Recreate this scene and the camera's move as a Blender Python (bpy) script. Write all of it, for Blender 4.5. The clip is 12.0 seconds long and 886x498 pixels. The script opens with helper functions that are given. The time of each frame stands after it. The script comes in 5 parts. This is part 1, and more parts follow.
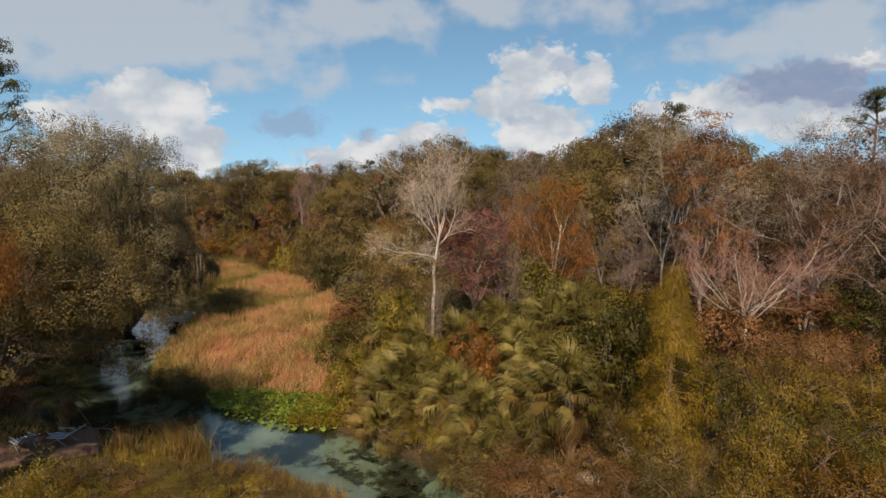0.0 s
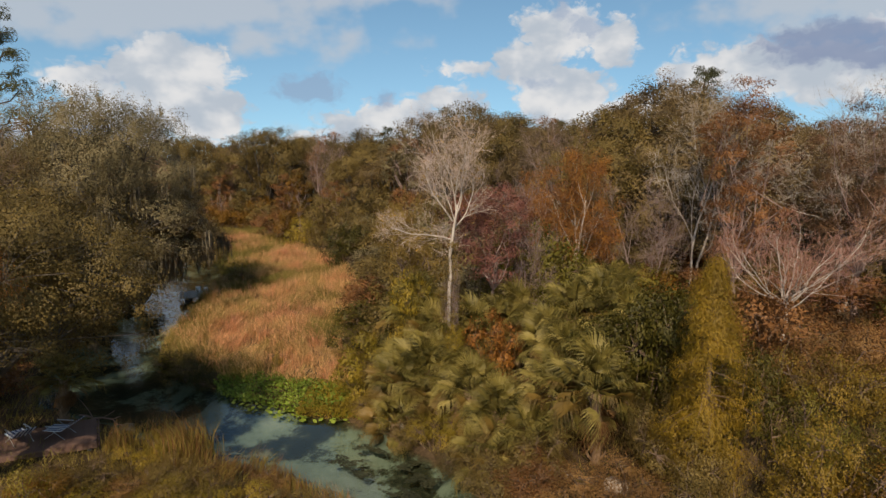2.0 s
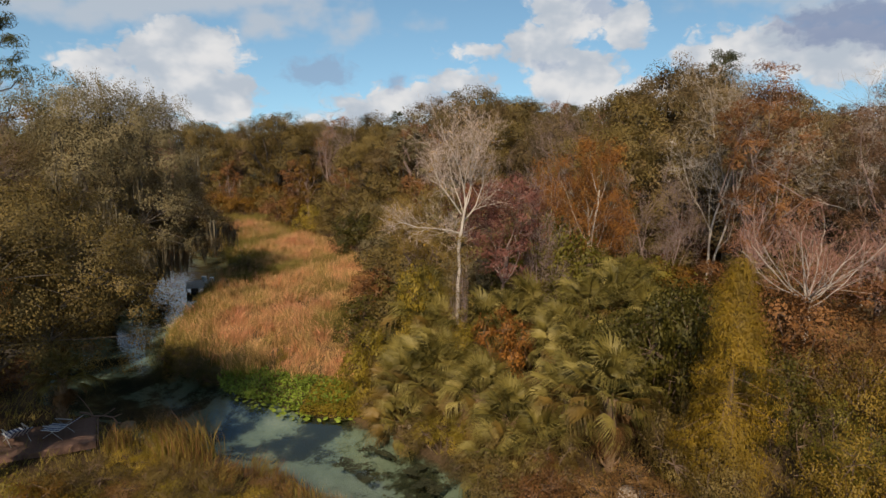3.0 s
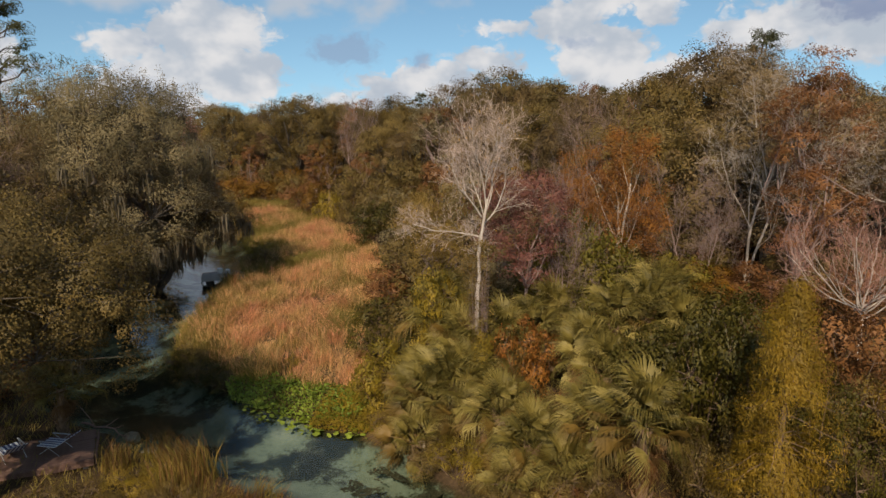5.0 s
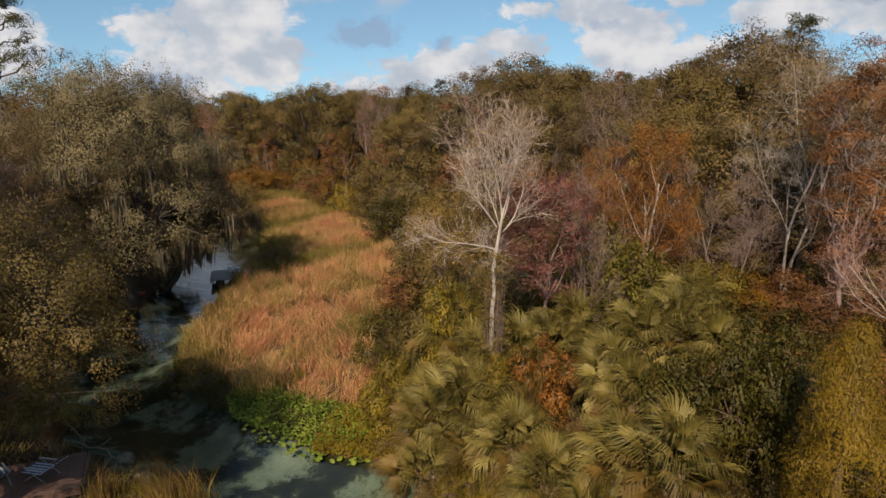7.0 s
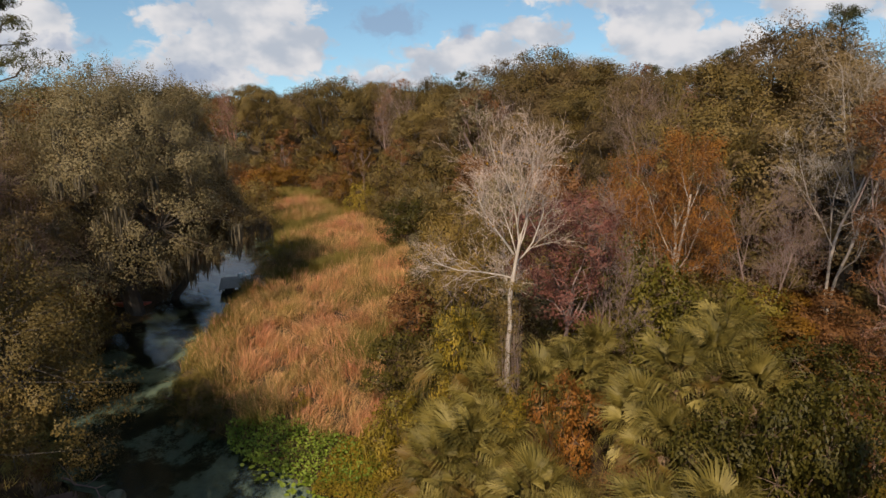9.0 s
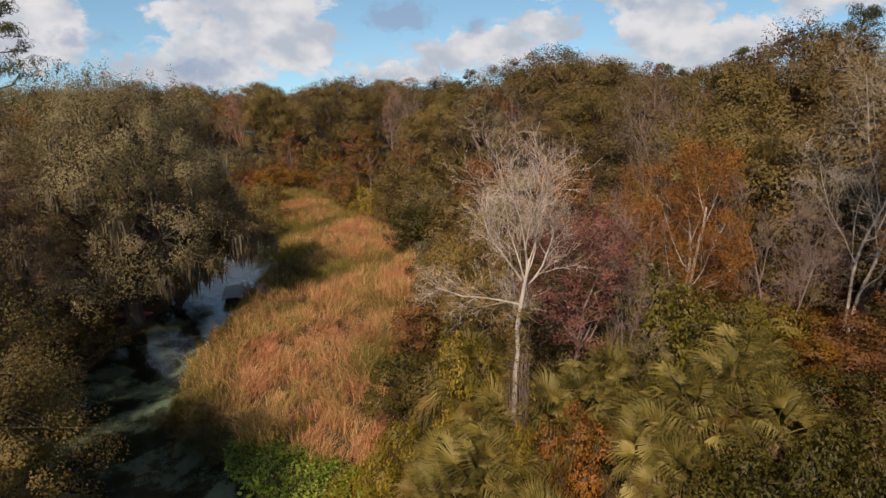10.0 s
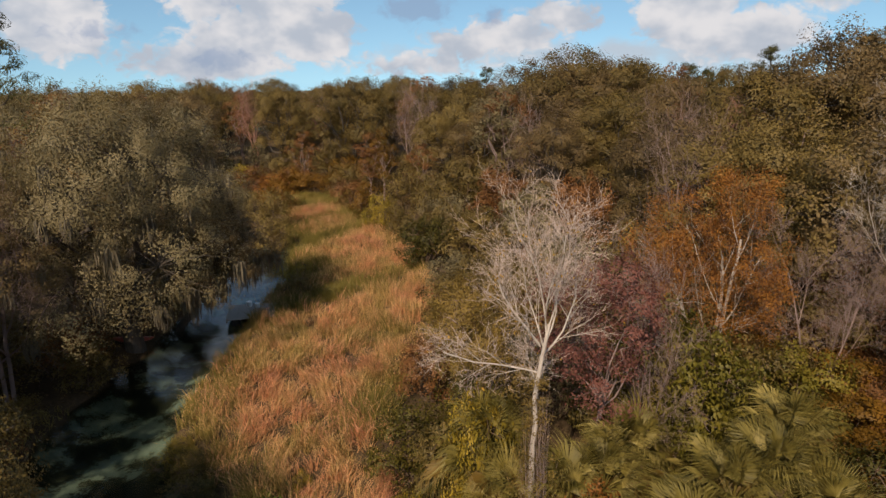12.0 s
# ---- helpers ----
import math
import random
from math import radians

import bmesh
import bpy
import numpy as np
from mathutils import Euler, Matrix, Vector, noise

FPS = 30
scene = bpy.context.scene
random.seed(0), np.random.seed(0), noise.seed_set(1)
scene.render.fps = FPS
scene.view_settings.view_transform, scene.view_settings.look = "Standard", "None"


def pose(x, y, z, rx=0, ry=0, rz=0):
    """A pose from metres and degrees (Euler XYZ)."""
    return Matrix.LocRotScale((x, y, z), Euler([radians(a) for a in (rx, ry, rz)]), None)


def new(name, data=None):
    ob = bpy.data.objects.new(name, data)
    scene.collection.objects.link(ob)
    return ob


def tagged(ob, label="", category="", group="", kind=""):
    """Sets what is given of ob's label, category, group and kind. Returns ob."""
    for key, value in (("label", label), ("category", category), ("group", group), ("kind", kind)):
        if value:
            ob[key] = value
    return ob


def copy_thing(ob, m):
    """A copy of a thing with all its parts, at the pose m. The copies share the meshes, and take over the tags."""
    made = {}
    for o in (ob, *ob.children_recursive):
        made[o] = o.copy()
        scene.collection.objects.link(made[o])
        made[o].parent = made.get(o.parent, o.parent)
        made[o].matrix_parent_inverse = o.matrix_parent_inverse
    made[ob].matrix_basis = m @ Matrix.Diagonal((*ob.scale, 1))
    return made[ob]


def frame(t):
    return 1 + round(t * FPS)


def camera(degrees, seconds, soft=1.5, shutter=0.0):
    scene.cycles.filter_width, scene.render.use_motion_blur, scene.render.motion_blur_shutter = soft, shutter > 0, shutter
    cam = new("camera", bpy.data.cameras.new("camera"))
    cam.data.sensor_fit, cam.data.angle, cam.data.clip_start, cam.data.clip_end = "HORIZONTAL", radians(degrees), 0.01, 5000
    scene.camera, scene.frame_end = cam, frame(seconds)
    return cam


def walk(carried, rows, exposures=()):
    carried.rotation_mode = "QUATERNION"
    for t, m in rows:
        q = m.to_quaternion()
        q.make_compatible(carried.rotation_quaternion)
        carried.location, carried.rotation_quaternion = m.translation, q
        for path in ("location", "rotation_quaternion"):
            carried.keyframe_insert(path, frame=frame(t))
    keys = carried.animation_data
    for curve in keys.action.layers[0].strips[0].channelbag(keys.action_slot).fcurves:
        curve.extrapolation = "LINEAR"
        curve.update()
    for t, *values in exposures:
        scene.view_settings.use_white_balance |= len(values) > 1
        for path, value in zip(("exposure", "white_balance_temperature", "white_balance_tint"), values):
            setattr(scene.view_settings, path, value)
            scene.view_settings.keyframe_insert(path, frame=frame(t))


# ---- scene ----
cam = camera(68.8, 12.0)
METRES, EYE, TILT, LEAN, TURN = 13.0, 9.5, -5.0, 0.0, 0.0
ROWS = [
    (0.0, 0.0, 0.0, 0.0, 0.0, 0.0, -0.0),
    (0.5, 0.0022, 0.0334, 0.0111, 0.29, -0.76, -0.01),
    (1.0, 0.0041, 0.0675, 0.0226, 0.7, -1.51, -0.03),
    (1.5, 0.0056, 0.1041, 0.0357, 1.22, -2.29, -0.05),
    (2.0, 0.0074, 0.1398, 0.0485, 1.72, -3.05, -0.08),
    (2.5, 0.0089, 0.1761, 0.0614, 2.22, -3.8, -0.09),
    (3.0, 0.0109, 0.212, 0.0747, 2.65, -4.47, -0.13),
    (5.0, 0.0207, 0.352, 0.1334, 4.86, -6.3, -0.2),
    (5.5, 0.0235, 0.3869, 0.1473, 5.37, -6.66, -0.21),
    (6.0, 0.0262, 0.422, 0.1612, 5.86, -7.02, -0.22),
    (6.5, 0.0284, 0.4578, 0.1754, 6.29, -7.37, -0.22),
    (7.0, 0.0311, 0.4961, 0.19, 6.75, -7.68, -0.22),
    (9.0, 0.0365, 0.6505, 0.2603, 8.69, -8.65, -0.18),
    (9.5, 0.0357, 0.6901, 0.2868, 9.15, -8.88, -0.16),
    (10.0, 0.0346, 0.7305, 0.3138, 9.51, -9.08, -0.16),
    (10.5, 0.0329, 0.7716, 0.341, 9.87, -9.28, -0.15),
    (11.0, 0.0296, 0.8145, 0.3693, 10.25, -9.48, -0.16),
    (11.5, 0.0254, 0.856, 0.3971, 10.61, -9.67, -0.17),
    (12.0, 0.0197, 0.8982, 0.4243, 10.99, -9.87, -0.2),
]
walk(cam, [(t, pose(0, 0, EYE, TILT, LEAN, TURN) @ pose(METRES * x, METRES * y, METRES * z, 90 + pitch, roll, yaw)) for t, x, y, z, yaw, pitch, roll in ROWS], [(0.0, 0.18, 6500, 10), (12.0, 0.15, 6500, 13.5)])

# ---- world, sun ----
SUN_AZ, SUN_EL = 187.0, 39.0
SKY_GAIN = (0.104, 0.122, 0.113)


def node(tree, kind, *links, operation="", dims="", smooth=False):
    """A node with its inputs filled in order from sockets or numbers (None: left alone)."""
    n = tree.nodes.new(kind)
    if operation:
        n.operation = operation
    if dims:
        n.noise_dimensions = dims
    if smooth:
        n.interpolation_type = "SMOOTHSTEP"
    for i, value in enumerate(links):
        if value is None:
            continue
        if isinstance(value, bpy.types.NodeSocket):
            tree.links.new(value, n.inputs[i])
        else:
            n.inputs[i].default_value = value
    return n


def calc(tree, op, a, b=0.0, c=0.0):
    return node(tree, "ShaderNodeMath", a, b, c, operation=op).outputs[0]


def vec(tree, op, a, b=(0, 0, 0)):
    return node(tree, "ShaderNodeVectorMath", a, b, operation=op).outputs[0]


def step(tree, value, lo, hi):
    return node(tree, "ShaderNodeMapRange", value, lo, hi, 0.0, 1.0, smooth=True).outputs[0]


def blend(tree, fac, a, b, how="MIX"):
    n = tree.nodes.new("ShaderNodeMix")
    n.data_type, n.blend_type = "RGBA", how
    for i, value in ((0, fac), (6, a), (7, b)):
        if isinstance(value, bpy.types.NodeSocket):
            tree.links.new(value, n.inputs[i])
        elif i == 0:
            n.inputs[i].default_value = value
        else:
            n.inputs[i].default_value = (*value[:3], 1)
    return n.outputs[2]


def cloud(tree, spot, puffs):
    """The largest of the puffs' depths at the spot, in degrees: positive inside a puff."""
    best = None
    for az, el, wide, high in puffs:
        d = vec(tree, "MULTIPLY", vec(tree, "SUBTRACT", spot, (az, el, 0)), (1 / wide, 1 / high, 0))
        length = node(tree, "ShaderNodeVectorMath", d, operation="LENGTH").outputs["Value"]
        depth = calc(tree, "MULTIPLY_ADD", length, -high, high)
        best = depth if best is None else calc(tree, "MAXIMUM", best, depth)
    return best


# cumulus, thin grey layers and shaded cloud bottoms: azimuth, elevation, half width, half height in degrees
CUMULUS = [
    (-23.9, 6.9, 5.2, 2.8), (-29.8, 5.8, 3.4, 1.5), (-20.8, 3.6, 3.0, 2.2), (-27.2, 3.6, 5.5, 2.0), (-9.1, 2.7, 4.2, 1.4), (-2.2, 5.0, 2.2, 1.1),
    (8.1, 10.4, 4.1, 2.2), (12.7, 9.3, 2.0, 2.2), (5.7, 7.8, 3.3, 2.2), (8.6, 5.0, 4.3, 3.0), (0.8, 7.5, 3.0, 0.7),
    (23.1, 7.0, 5.5, 2.0), (28.5, 6.2, 6.0, 2.4), (18.8, 6.3, 3.0, 1.8), (19.6, 8.5, 2.0, 0.4), (32.9, 9.2, 2.5, 1.1), (-40.4, 4.4, 4.0, 3.0), (-29.6, 1.7, 7.5, 1.8),
    (-12.7, 1.2, 6.5, 1.0), (-5.5, 3.2, 4.5, 1.8), (-0.8, 4.7, 3.0, 1.5), (12.7, 3.0, 6.0, 2.2), (-22.0, 3.5, 4.0, 2.6),
]
LAYERS = [(4.7, 15.8, 4.0, 1.6), (-28.4, 12.6, 16.5, 3.6), (-16.0, 9.8, 5.5, 1.1), (-8.9, 14.6, 7.0, 2.0), (13.6, 15.2, 5.5, 0.9), (27.7, 10.9, 8.0, 1.8), (30.6, 12.8, 5.5, 1.4), (6.2, 1.5, 12.0, 1.1)]
BOTTOMS = [(-13.1, 5.7, 3.5, 1.6), (-6.8, 4.9, 1.7, 1.0), (10.2, 10.8, 2.2, 1.2), (6.4, 6.1, 1.9, 0.9), (8.3, 12.1, 1.1, 1.1), (-38.3, 3.7, 4.0, 0.8), (-29.4, 1.7, 4.0, 1.1), (-28.5, 6.0, 1.2, 0.5)]
DARK = [(28.6, 8.3, 6.4, 1.9), (31.0, 7.2, 5.0, 1.2)]

world = bpy.data.worlds.new("sky")
scene.world = world
world.use_nodes = True
wt = world.node_tree
wt.nodes.clear()
way = wt.nodes.new("ShaderNodeTexCoord").outputs["Generated"]
xyz = node(wt, "ShaderNodeSeparateXYZ", way).outputs
az = calc(wt, "MULTIPLY", calc(wt, "ARCTAN2", xyz[0], xyz[1]), 180 / math.pi)
el = calc(wt, "MULTIPLY", calc(wt, "ARCSINE", xyz[2]), 180 / math.pi)
spot = node(wt, "ShaderNodeCombineXYZ", az, el, 0.0).outputs[0]
flat = vec(wt, "MULTIPLY", spot, (1.0, 1.5, 1.0))
billow = node(wt, "ShaderNodeTexNoise", flat, None, 0.42, 5.0, 0.56, dims="2D").outputs
lumps = wt.nodes.new("ShaderNodeTexVoronoi")
lumps.voronoi_dimensions, lumps.feature = "2D", "SMOOTH_F1"
lumps.inputs["Scale"].default_value, lumps.inputs["Detail"].default_value, lumps.inputs["Smoothness"].default_value = 0.75, 2.0, 0.4
soft = node(wt, "ShaderNodeTexNoise", flat, None, 0.24, 3.0, 0.5, dims="2D").outputs[0]
broad = node(wt, "ShaderNodeTexNoise", way, None, 3.2, 6.0, 0.6).outputs[0]
warp = vec(wt, "MULTIPLY", vec(wt, "SUBTRACT", billow["Color"], (0.5, 0.5, 0.5)), (2.2, 1.6, 0))
curl = vec(wt, "ADD", spot, warp)
wt.links.new(vec(wt, "MULTIPLY", curl, (1.0, 1.4, 1.0)), lumps.inputs["Vector"])
rough = calc(wt, "MULTIPLY", calc(wt, "SUBTRACT", 0.40, lumps.outputs["Distance"]), 0.85)
white = step(wt, calc(wt, "ADD", cloud(wt, curl, CUMULUS), calc(wt, "ADD", rough, 0.25)), -0.25, 0.6)
layer = step(wt, calc(wt, "ADD", cloud(wt, curl, LAYERS), calc(wt, "MULTIPLY_ADD", soft, 5.0, -2.2)), -0.9, 1.5)
shade = step(wt, calc(wt, "ADD", cloud(wt, curl, BOTTOMS), calc(wt, "MULTIPLY", rough, 0.8)), -0.3, 0.7)
gloom = step(wt, calc(wt, "ADD", cloud(wt, curl, DARK), calc(wt, "MULTIPLY", rough, 0.8)), -0.3, 0.7)
aside = calc(wt, "MAXIMUM", step(wt, calc(wt, "ABSOLUTE", az), 46, 56), step(wt, el, 17, 24))
other = calc(wt, "MULTIPLY", step(wt, broad, 0.5, 0.62), calc(wt, "MULTIPLY", aside, step(wt, el, -1.0, 3.0)))
sky = wt.nodes.new("ShaderNodeTexSky")
sky.sky_type, sky.sun_disc, sky.sun_elevation, sky.sun_rotation = "NISHITA", False, radians(SUN_EL), radians(SUN_AZ)
wt.links.new(vec(wt, "ADD", vec(wt, "MAXIMUM", way, (-2, -2, 0)), (0, 0, 0.14)), sky.inputs[0])
sky.air_density, sky.dust_density, sky.ozone_density = 1.0, 0.4, 1.5
blue = vec(wt, "MULTIPLY", sky.outputs[0], SKY_GAIN)
lit = blend(wt, step(wt, calc(wt, "ADD", soft, calc(wt, "MULTIPLY", rough, 0.1)), 0.26, 0.72), (0.42, 0.47, 0.53), (0.67, 0.67, 0.67))
out = blend(wt, calc(wt, "MULTIPLY", layer, 0.78), blue, (0.46, 0.49, 0.53))
out = blend(wt, white, out, lit)
out = blend(wt, calc(wt, "MULTIPLY", shade, 0.66), out, (0.25, 0.33, 0.46))
out = blend(wt, calc(wt, "MULTIPLY", gloom, 0.85), out, (0.205, 0.255, 0.38))
out = blend(wt, other, out, lit)
back = node(wt, "ShaderNodeBackground", out, 1.0)
wt.links.new(back.outputs[0], wt.nodes.new("ShaderNodeOutputWorld").inputs[0])

sun = new("sun", bpy.data.lights.new("sun", "SUN"))
sun.data.energy, sun.data.angle, sun.data.color = 5.0, radians(0.7), (1.0, 0.845, 0.63)
to_sun = Vector((math.sin(radians(SUN_AZ)) * math.cos(radians(SUN_EL)), math.cos(radians(SUN_AZ)) * math.cos(radians(SUN_EL)), math.sin(radians(SUN_EL))))
sun.matrix_basis = Matrix.Translation((-20, -40, 60)) @ to_sun.to_track_quat("Z", "Y").to_matrix().to_4x4()

# ---- materials ----


def material(name):
    m = bpy.data.materials.new(name)
    m.use_nodes = True
    m.node_tree.nodes.clear()
    return m, m.node_tree


def finish(m, t, shader):
    t.links.new(shader, t.nodes.new("ShaderNodeOutputMaterial").inputs[0])
    return m


def ramp(t, fac, stops):
    n = t.nodes.new("ShaderNodeValToRGB")
    for i, (at, colour) in enumerate(stops):
        e = n.color_ramp.elements[i] if i < 2 else n.color_ramp.elements.new(at)
        e.position, e.color = at, (*colour, 1)
    t.links.new(fac, n.inputs[0])
    return n.outputs[0]


def principled(t, colour, rough=0.6, normal=None, spec=0.3, **more):
    n = t.nodes.new("ShaderNodeBsdfPrincipled")
    for key, value in (("Base Color", colour), ("Roughness", rough), ("Specular IOR Level", spec), *more.items()):
        if isinstance(value, bpy.types.NodeSocket):
            t.links.new(value, n.inputs[key])
        else:
            n.inputs[key].default_value = (*value, 1) if isinstance(value, tuple) else value
    if normal:
        t.links.new(normal, n.inputs["Normal"])
    return n.outputs[0]


def leaf_material(name, dark, mid, light, glow=0.3, patch=0.7, spread=0.22):
    """Leaves: each one its own shade, whole sprays greener or browner, and each plant a little different; light shines through."""
    m, t = material(name)
    place = t.nodes.new("ShaderNodeNewGeometry").outputs
    each = place["Random Per Island"]
    clumps = node(t, "ShaderNodeTexNoise", place["Position"], None, patch, 3.0, 0.6).outputs[0]
    one = t.nodes.new("ShaderNodeObjectInfo").outputs["Random"]
    mix = calc(t, "ADD", calc(t, "MULTIPLY", each, 0.2), calc(t, "MULTIPLY", clumps, 1.3))
    mix = calc(t, "ADD", mix, calc(t, "MULTIPLY_ADD", one, spread, -0.3 - spread / 2))
    colour = ramp(t, mix, ((0.08, dark), (0.5, mid), (0.95, light)))
    body = principled(t, colour, 0.55, None, 0.25)
    through_leaf = node(t, "ShaderNodeBsdfTranslucent", colour).outputs[0]
    return finish(m, t, node(t, "ShaderNodeMixShader", glow, body, through_leaf).outputs[0])


def bark_material(name, dark, light, scale=6.0, rough=0.85):
    m, t = material(name)
    place = t.nodes.new("ShaderNodeTexCoord").outputs["Object"]
    long = vec(t, "MULTIPLY", place, (1, 1, 0.25))
    a = node(t, "ShaderNodeTexNoise", long, None, scale, 6.0, 0.65).outputs[0]
    b = node(t, "ShaderNodeTexNoise", place, None, scale * 0.15, 3.0, 0.6).outputs[0]
    colour = ramp(t, calc(t, "MULTIPLY_ADD", b, 0.5, calc(t, "MULTIPLY", a, 0.6)), ((0.3, dark), (0.75, light)))
    n = t.nodes.new("ShaderNodeBump")
    n.inputs["Strength"].default_value, n.inputs["Distance"].default_value = 0.6, 0.03
    t.links.new(a, n.inputs["Height"])
    return finish(m, t, principled(t, colour, rough, n.outputs[0], 0.15))


def plain_material(name, dark, light, scale=8.0, rough=0.6, metal=0.0):
    m, t = material(name)
    place = t.nodes.new("ShaderNodeTexCoord").outputs["Object"]
    a = node(t, "ShaderNodeTexNoise", place, None, scale, 5.0, 0.6).outputs[0]
    return finish(m, t, principled(t, ramp(t, a, ((0.3, dark), (0.7, light))), rough, None, 0.3, Metallic=metal))


OLIVE = leaf_material("olive_leaves", (0.055, 0.042, 0.012), (0.159, 0.107, 0.029), (0.297, 0.208, 0.063))
OAK = leaf_material("oak_leaves", (0.057, 0.038, 0.015), (0.170, 0.111, 0.043), (0.317, 0.218, 0.097))
GREYOAK = leaf_material("grey_oak_leaves", (0.076, 0.060, 0.028), (0.188, 0.147, 0.070), (0.345, 0.27, 0.14))
GREEN = leaf_material("green_leaves", (0.028, 0.026, 0.004), (0.080, 0.065, 0.009), (0.165, 0.118, 0.017))
YELGREEN = leaf_material("yellow_green_leaves", (0.100, 0.080, 0.010), (0.246, 0.173, 0.017), (0.429, 0.272, 0.031))
YELLOW = leaf_material("yellow_leaves", (0.170, 0.093, 0.012), (0.369, 0.197, 0.022), (0.568, 0.313, 0.045))
BROWN = leaf_material("brown_leaves", (0.093, 0.043, 0.014), (0.214, 0.094, 0.030), (0.362, 0.172, 0.060))
NEAROAK = leaf_material("deck_oak_leaves", (0.055, 0.040, 0.011), (0.138, 0.095, 0.026), (0.265, 0.176, 0.053))
CYPRESS = leaf_material("bald_cypress_needles", (0.104, 0.065, 0.006), (0.275, 0.168, 0.013), (0.470, 0.269, 0.030), 0.3, 0.9)
RUST = leaf_material("rust_leaves", (0.116, 0.043, 0.010), (0.281, 0.110, 0.020), (0.460, 0.226, 0.039))
RED = leaf_material("crimson_leaves", (0.100, 0.036, 0.027), (0.230, 0.090, 0.066), (0.38, 0.175, 0.13))
MUSTARD = leaf_material("mustard_leaves", (0.080, 0.053, 0.007), (0.205, 0.128, 0.014), (0.35, 0.215, 0.030))
VERDANT = leaf_material("deep_olive_leaves", (0.048, 0.043, 0.006), (0.135, 0.110, 0.013), (0.27, 0.195, 0.026))
DRY = leaf_material("dry_scrub_leaves", (0.100, 0.051, 0.018), (0.222, 0.115, 0.036), (0.366, 0.205, 0.075))
OCHRE = leaf_material("cypress_needles", (0.066, 0.036, 0.004), (0.162, 0.079, 0.007), (0.276, 0.127, 0.014))
RUSSET = leaf_material("russet_leaves", (0.085, 0.046, 0.022), (0.190, 0.100, 0.050), (0.320, 0.185, 0.100))
SWEETGUM = leaf_material("rust_brown_leaves", (0.100, 0.042, 0.014), (0.235, 0.100, 0.032), (0.380, 0.185, 0.065))
WATERWEED = leaf_material("dark_water_weed", (0.010, 0.011, 0.005), (0.028, 0.028, 0.012), (0.062, 0.055, 0.026), 0.0, 1.6)
VINE = leaf_material("climber_leaves", (0.070, 0.046, 0.010), (0.205, 0.130, 0.028), (0.36, 0.235, 0.060))
PINE = leaf_material("pine_needles", (0.028, 0.032, 0.010), (0.071, 0.070, 0.022), (0.156, 0.139, 0.040))
PALM = leaf_material("palm_fronds", (0.052, 0.043, 0.008), (0.182, 0.140, 0.031), (0.37, 0.286, 0.090), 0.22, 0.9, 0.4)
PALMYEL = leaf_material("yellowing_palm_fronds", (0.073, 0.047, 0.011), (0.153, 0.094, 0.020), (0.245, 0.150, 0.037), 0.25)
PALMDEAD = leaf_material("dead_palm_fronds", (0.101, 0.046, 0.016), (0.202, 0.102, 0.037), (0.302, 0.180, 0.080), 0.2)
MOSS = leaf_material("hanging_moss", (0.075, 0.063, 0.043), (0.140, 0.115, 0.078), (0.22, 0.182, 0.126), 0.25)
PADS = leaf_material("water_plant_leaves", (0.081, 0.119, 0.011), (0.198, 0.249, 0.027), (0.396, 0.414, 0.071), 0.25, 0.9)
REED = leaf_material("reed_leaves", (0.130, 0.113, 0.023), (0.320, 0.225, 0.050), (0.520, 0.306, 0.117), 0.3, 1.2, 0.2)


def grass_material():
    """Dry marsh grass: salmon, straw, olive and mauve patches that run into one another, each blade lighter or darker."""
    m, t = material("marsh_grass")
    place = t.nodes.new("ShaderNodeNewGeometry").outputs
    a = node(t, "ShaderNodeTexNoise", place["Position"], None, 0.33, 5.0, 0.65).outputs[0]
    b = node(t, "ShaderNodeTexNoise", place["Position"], None, 1.4, 3.0, 0.6).outputs[0]
    mix = calc(t, "ADD", calc(t, "MULTIPLY_ADD", a, 2.2, -0.86), calc(t, "MULTIPLY_ADD", b, 0.9, -0.45))
    mix = calc(t, "ADD", mix, calc(t, "MULTIPLY_ADD", place["Random Per Island"], 0.3, -0.02))
    colour = ramp(t, mix, ((0.04, (0.36, 0.26, 0.075)), (0.26, (0.58, 0.365, 0.15)), (0.46, (0.61, 0.33, 0.155)), (0.72, (0.60, 0.262, 0.140)), (0.95, (0.52, 0.32, 0.22))))
    light = calc(t, "MULTIPLY_ADD", place["Random Per Island"], 1.0, 0.42)
    colour = vec(t, "MULTIPLY", colour, node(t, "ShaderNodeCombineXYZ", light, light, light).outputs[0])
    through_leaf = node(t, "ShaderNodeBsdfTranslucent", colour).outputs[0]
    return finish(m, t, node(t, "ShaderNodeMixShader", 0.4, principled(t, colour, 0.6, None, 0.2), through_leaf).outputs[0])


GRASS = grass_material()
GRASSGREEN = leaf_material("green_marsh_grass", (0.12, 0.10, 0.020), (0.25, 0.19, 0.045), (0.43, 0.30, 0.10), 0.35, 0.4)
LITTER = leaf_material("fallen_leaves", (0.05, 0.028, 0.014), (0.13, 0.075, 0.035), (0.25, 0.15, 0.075), 0.1, 0.9)

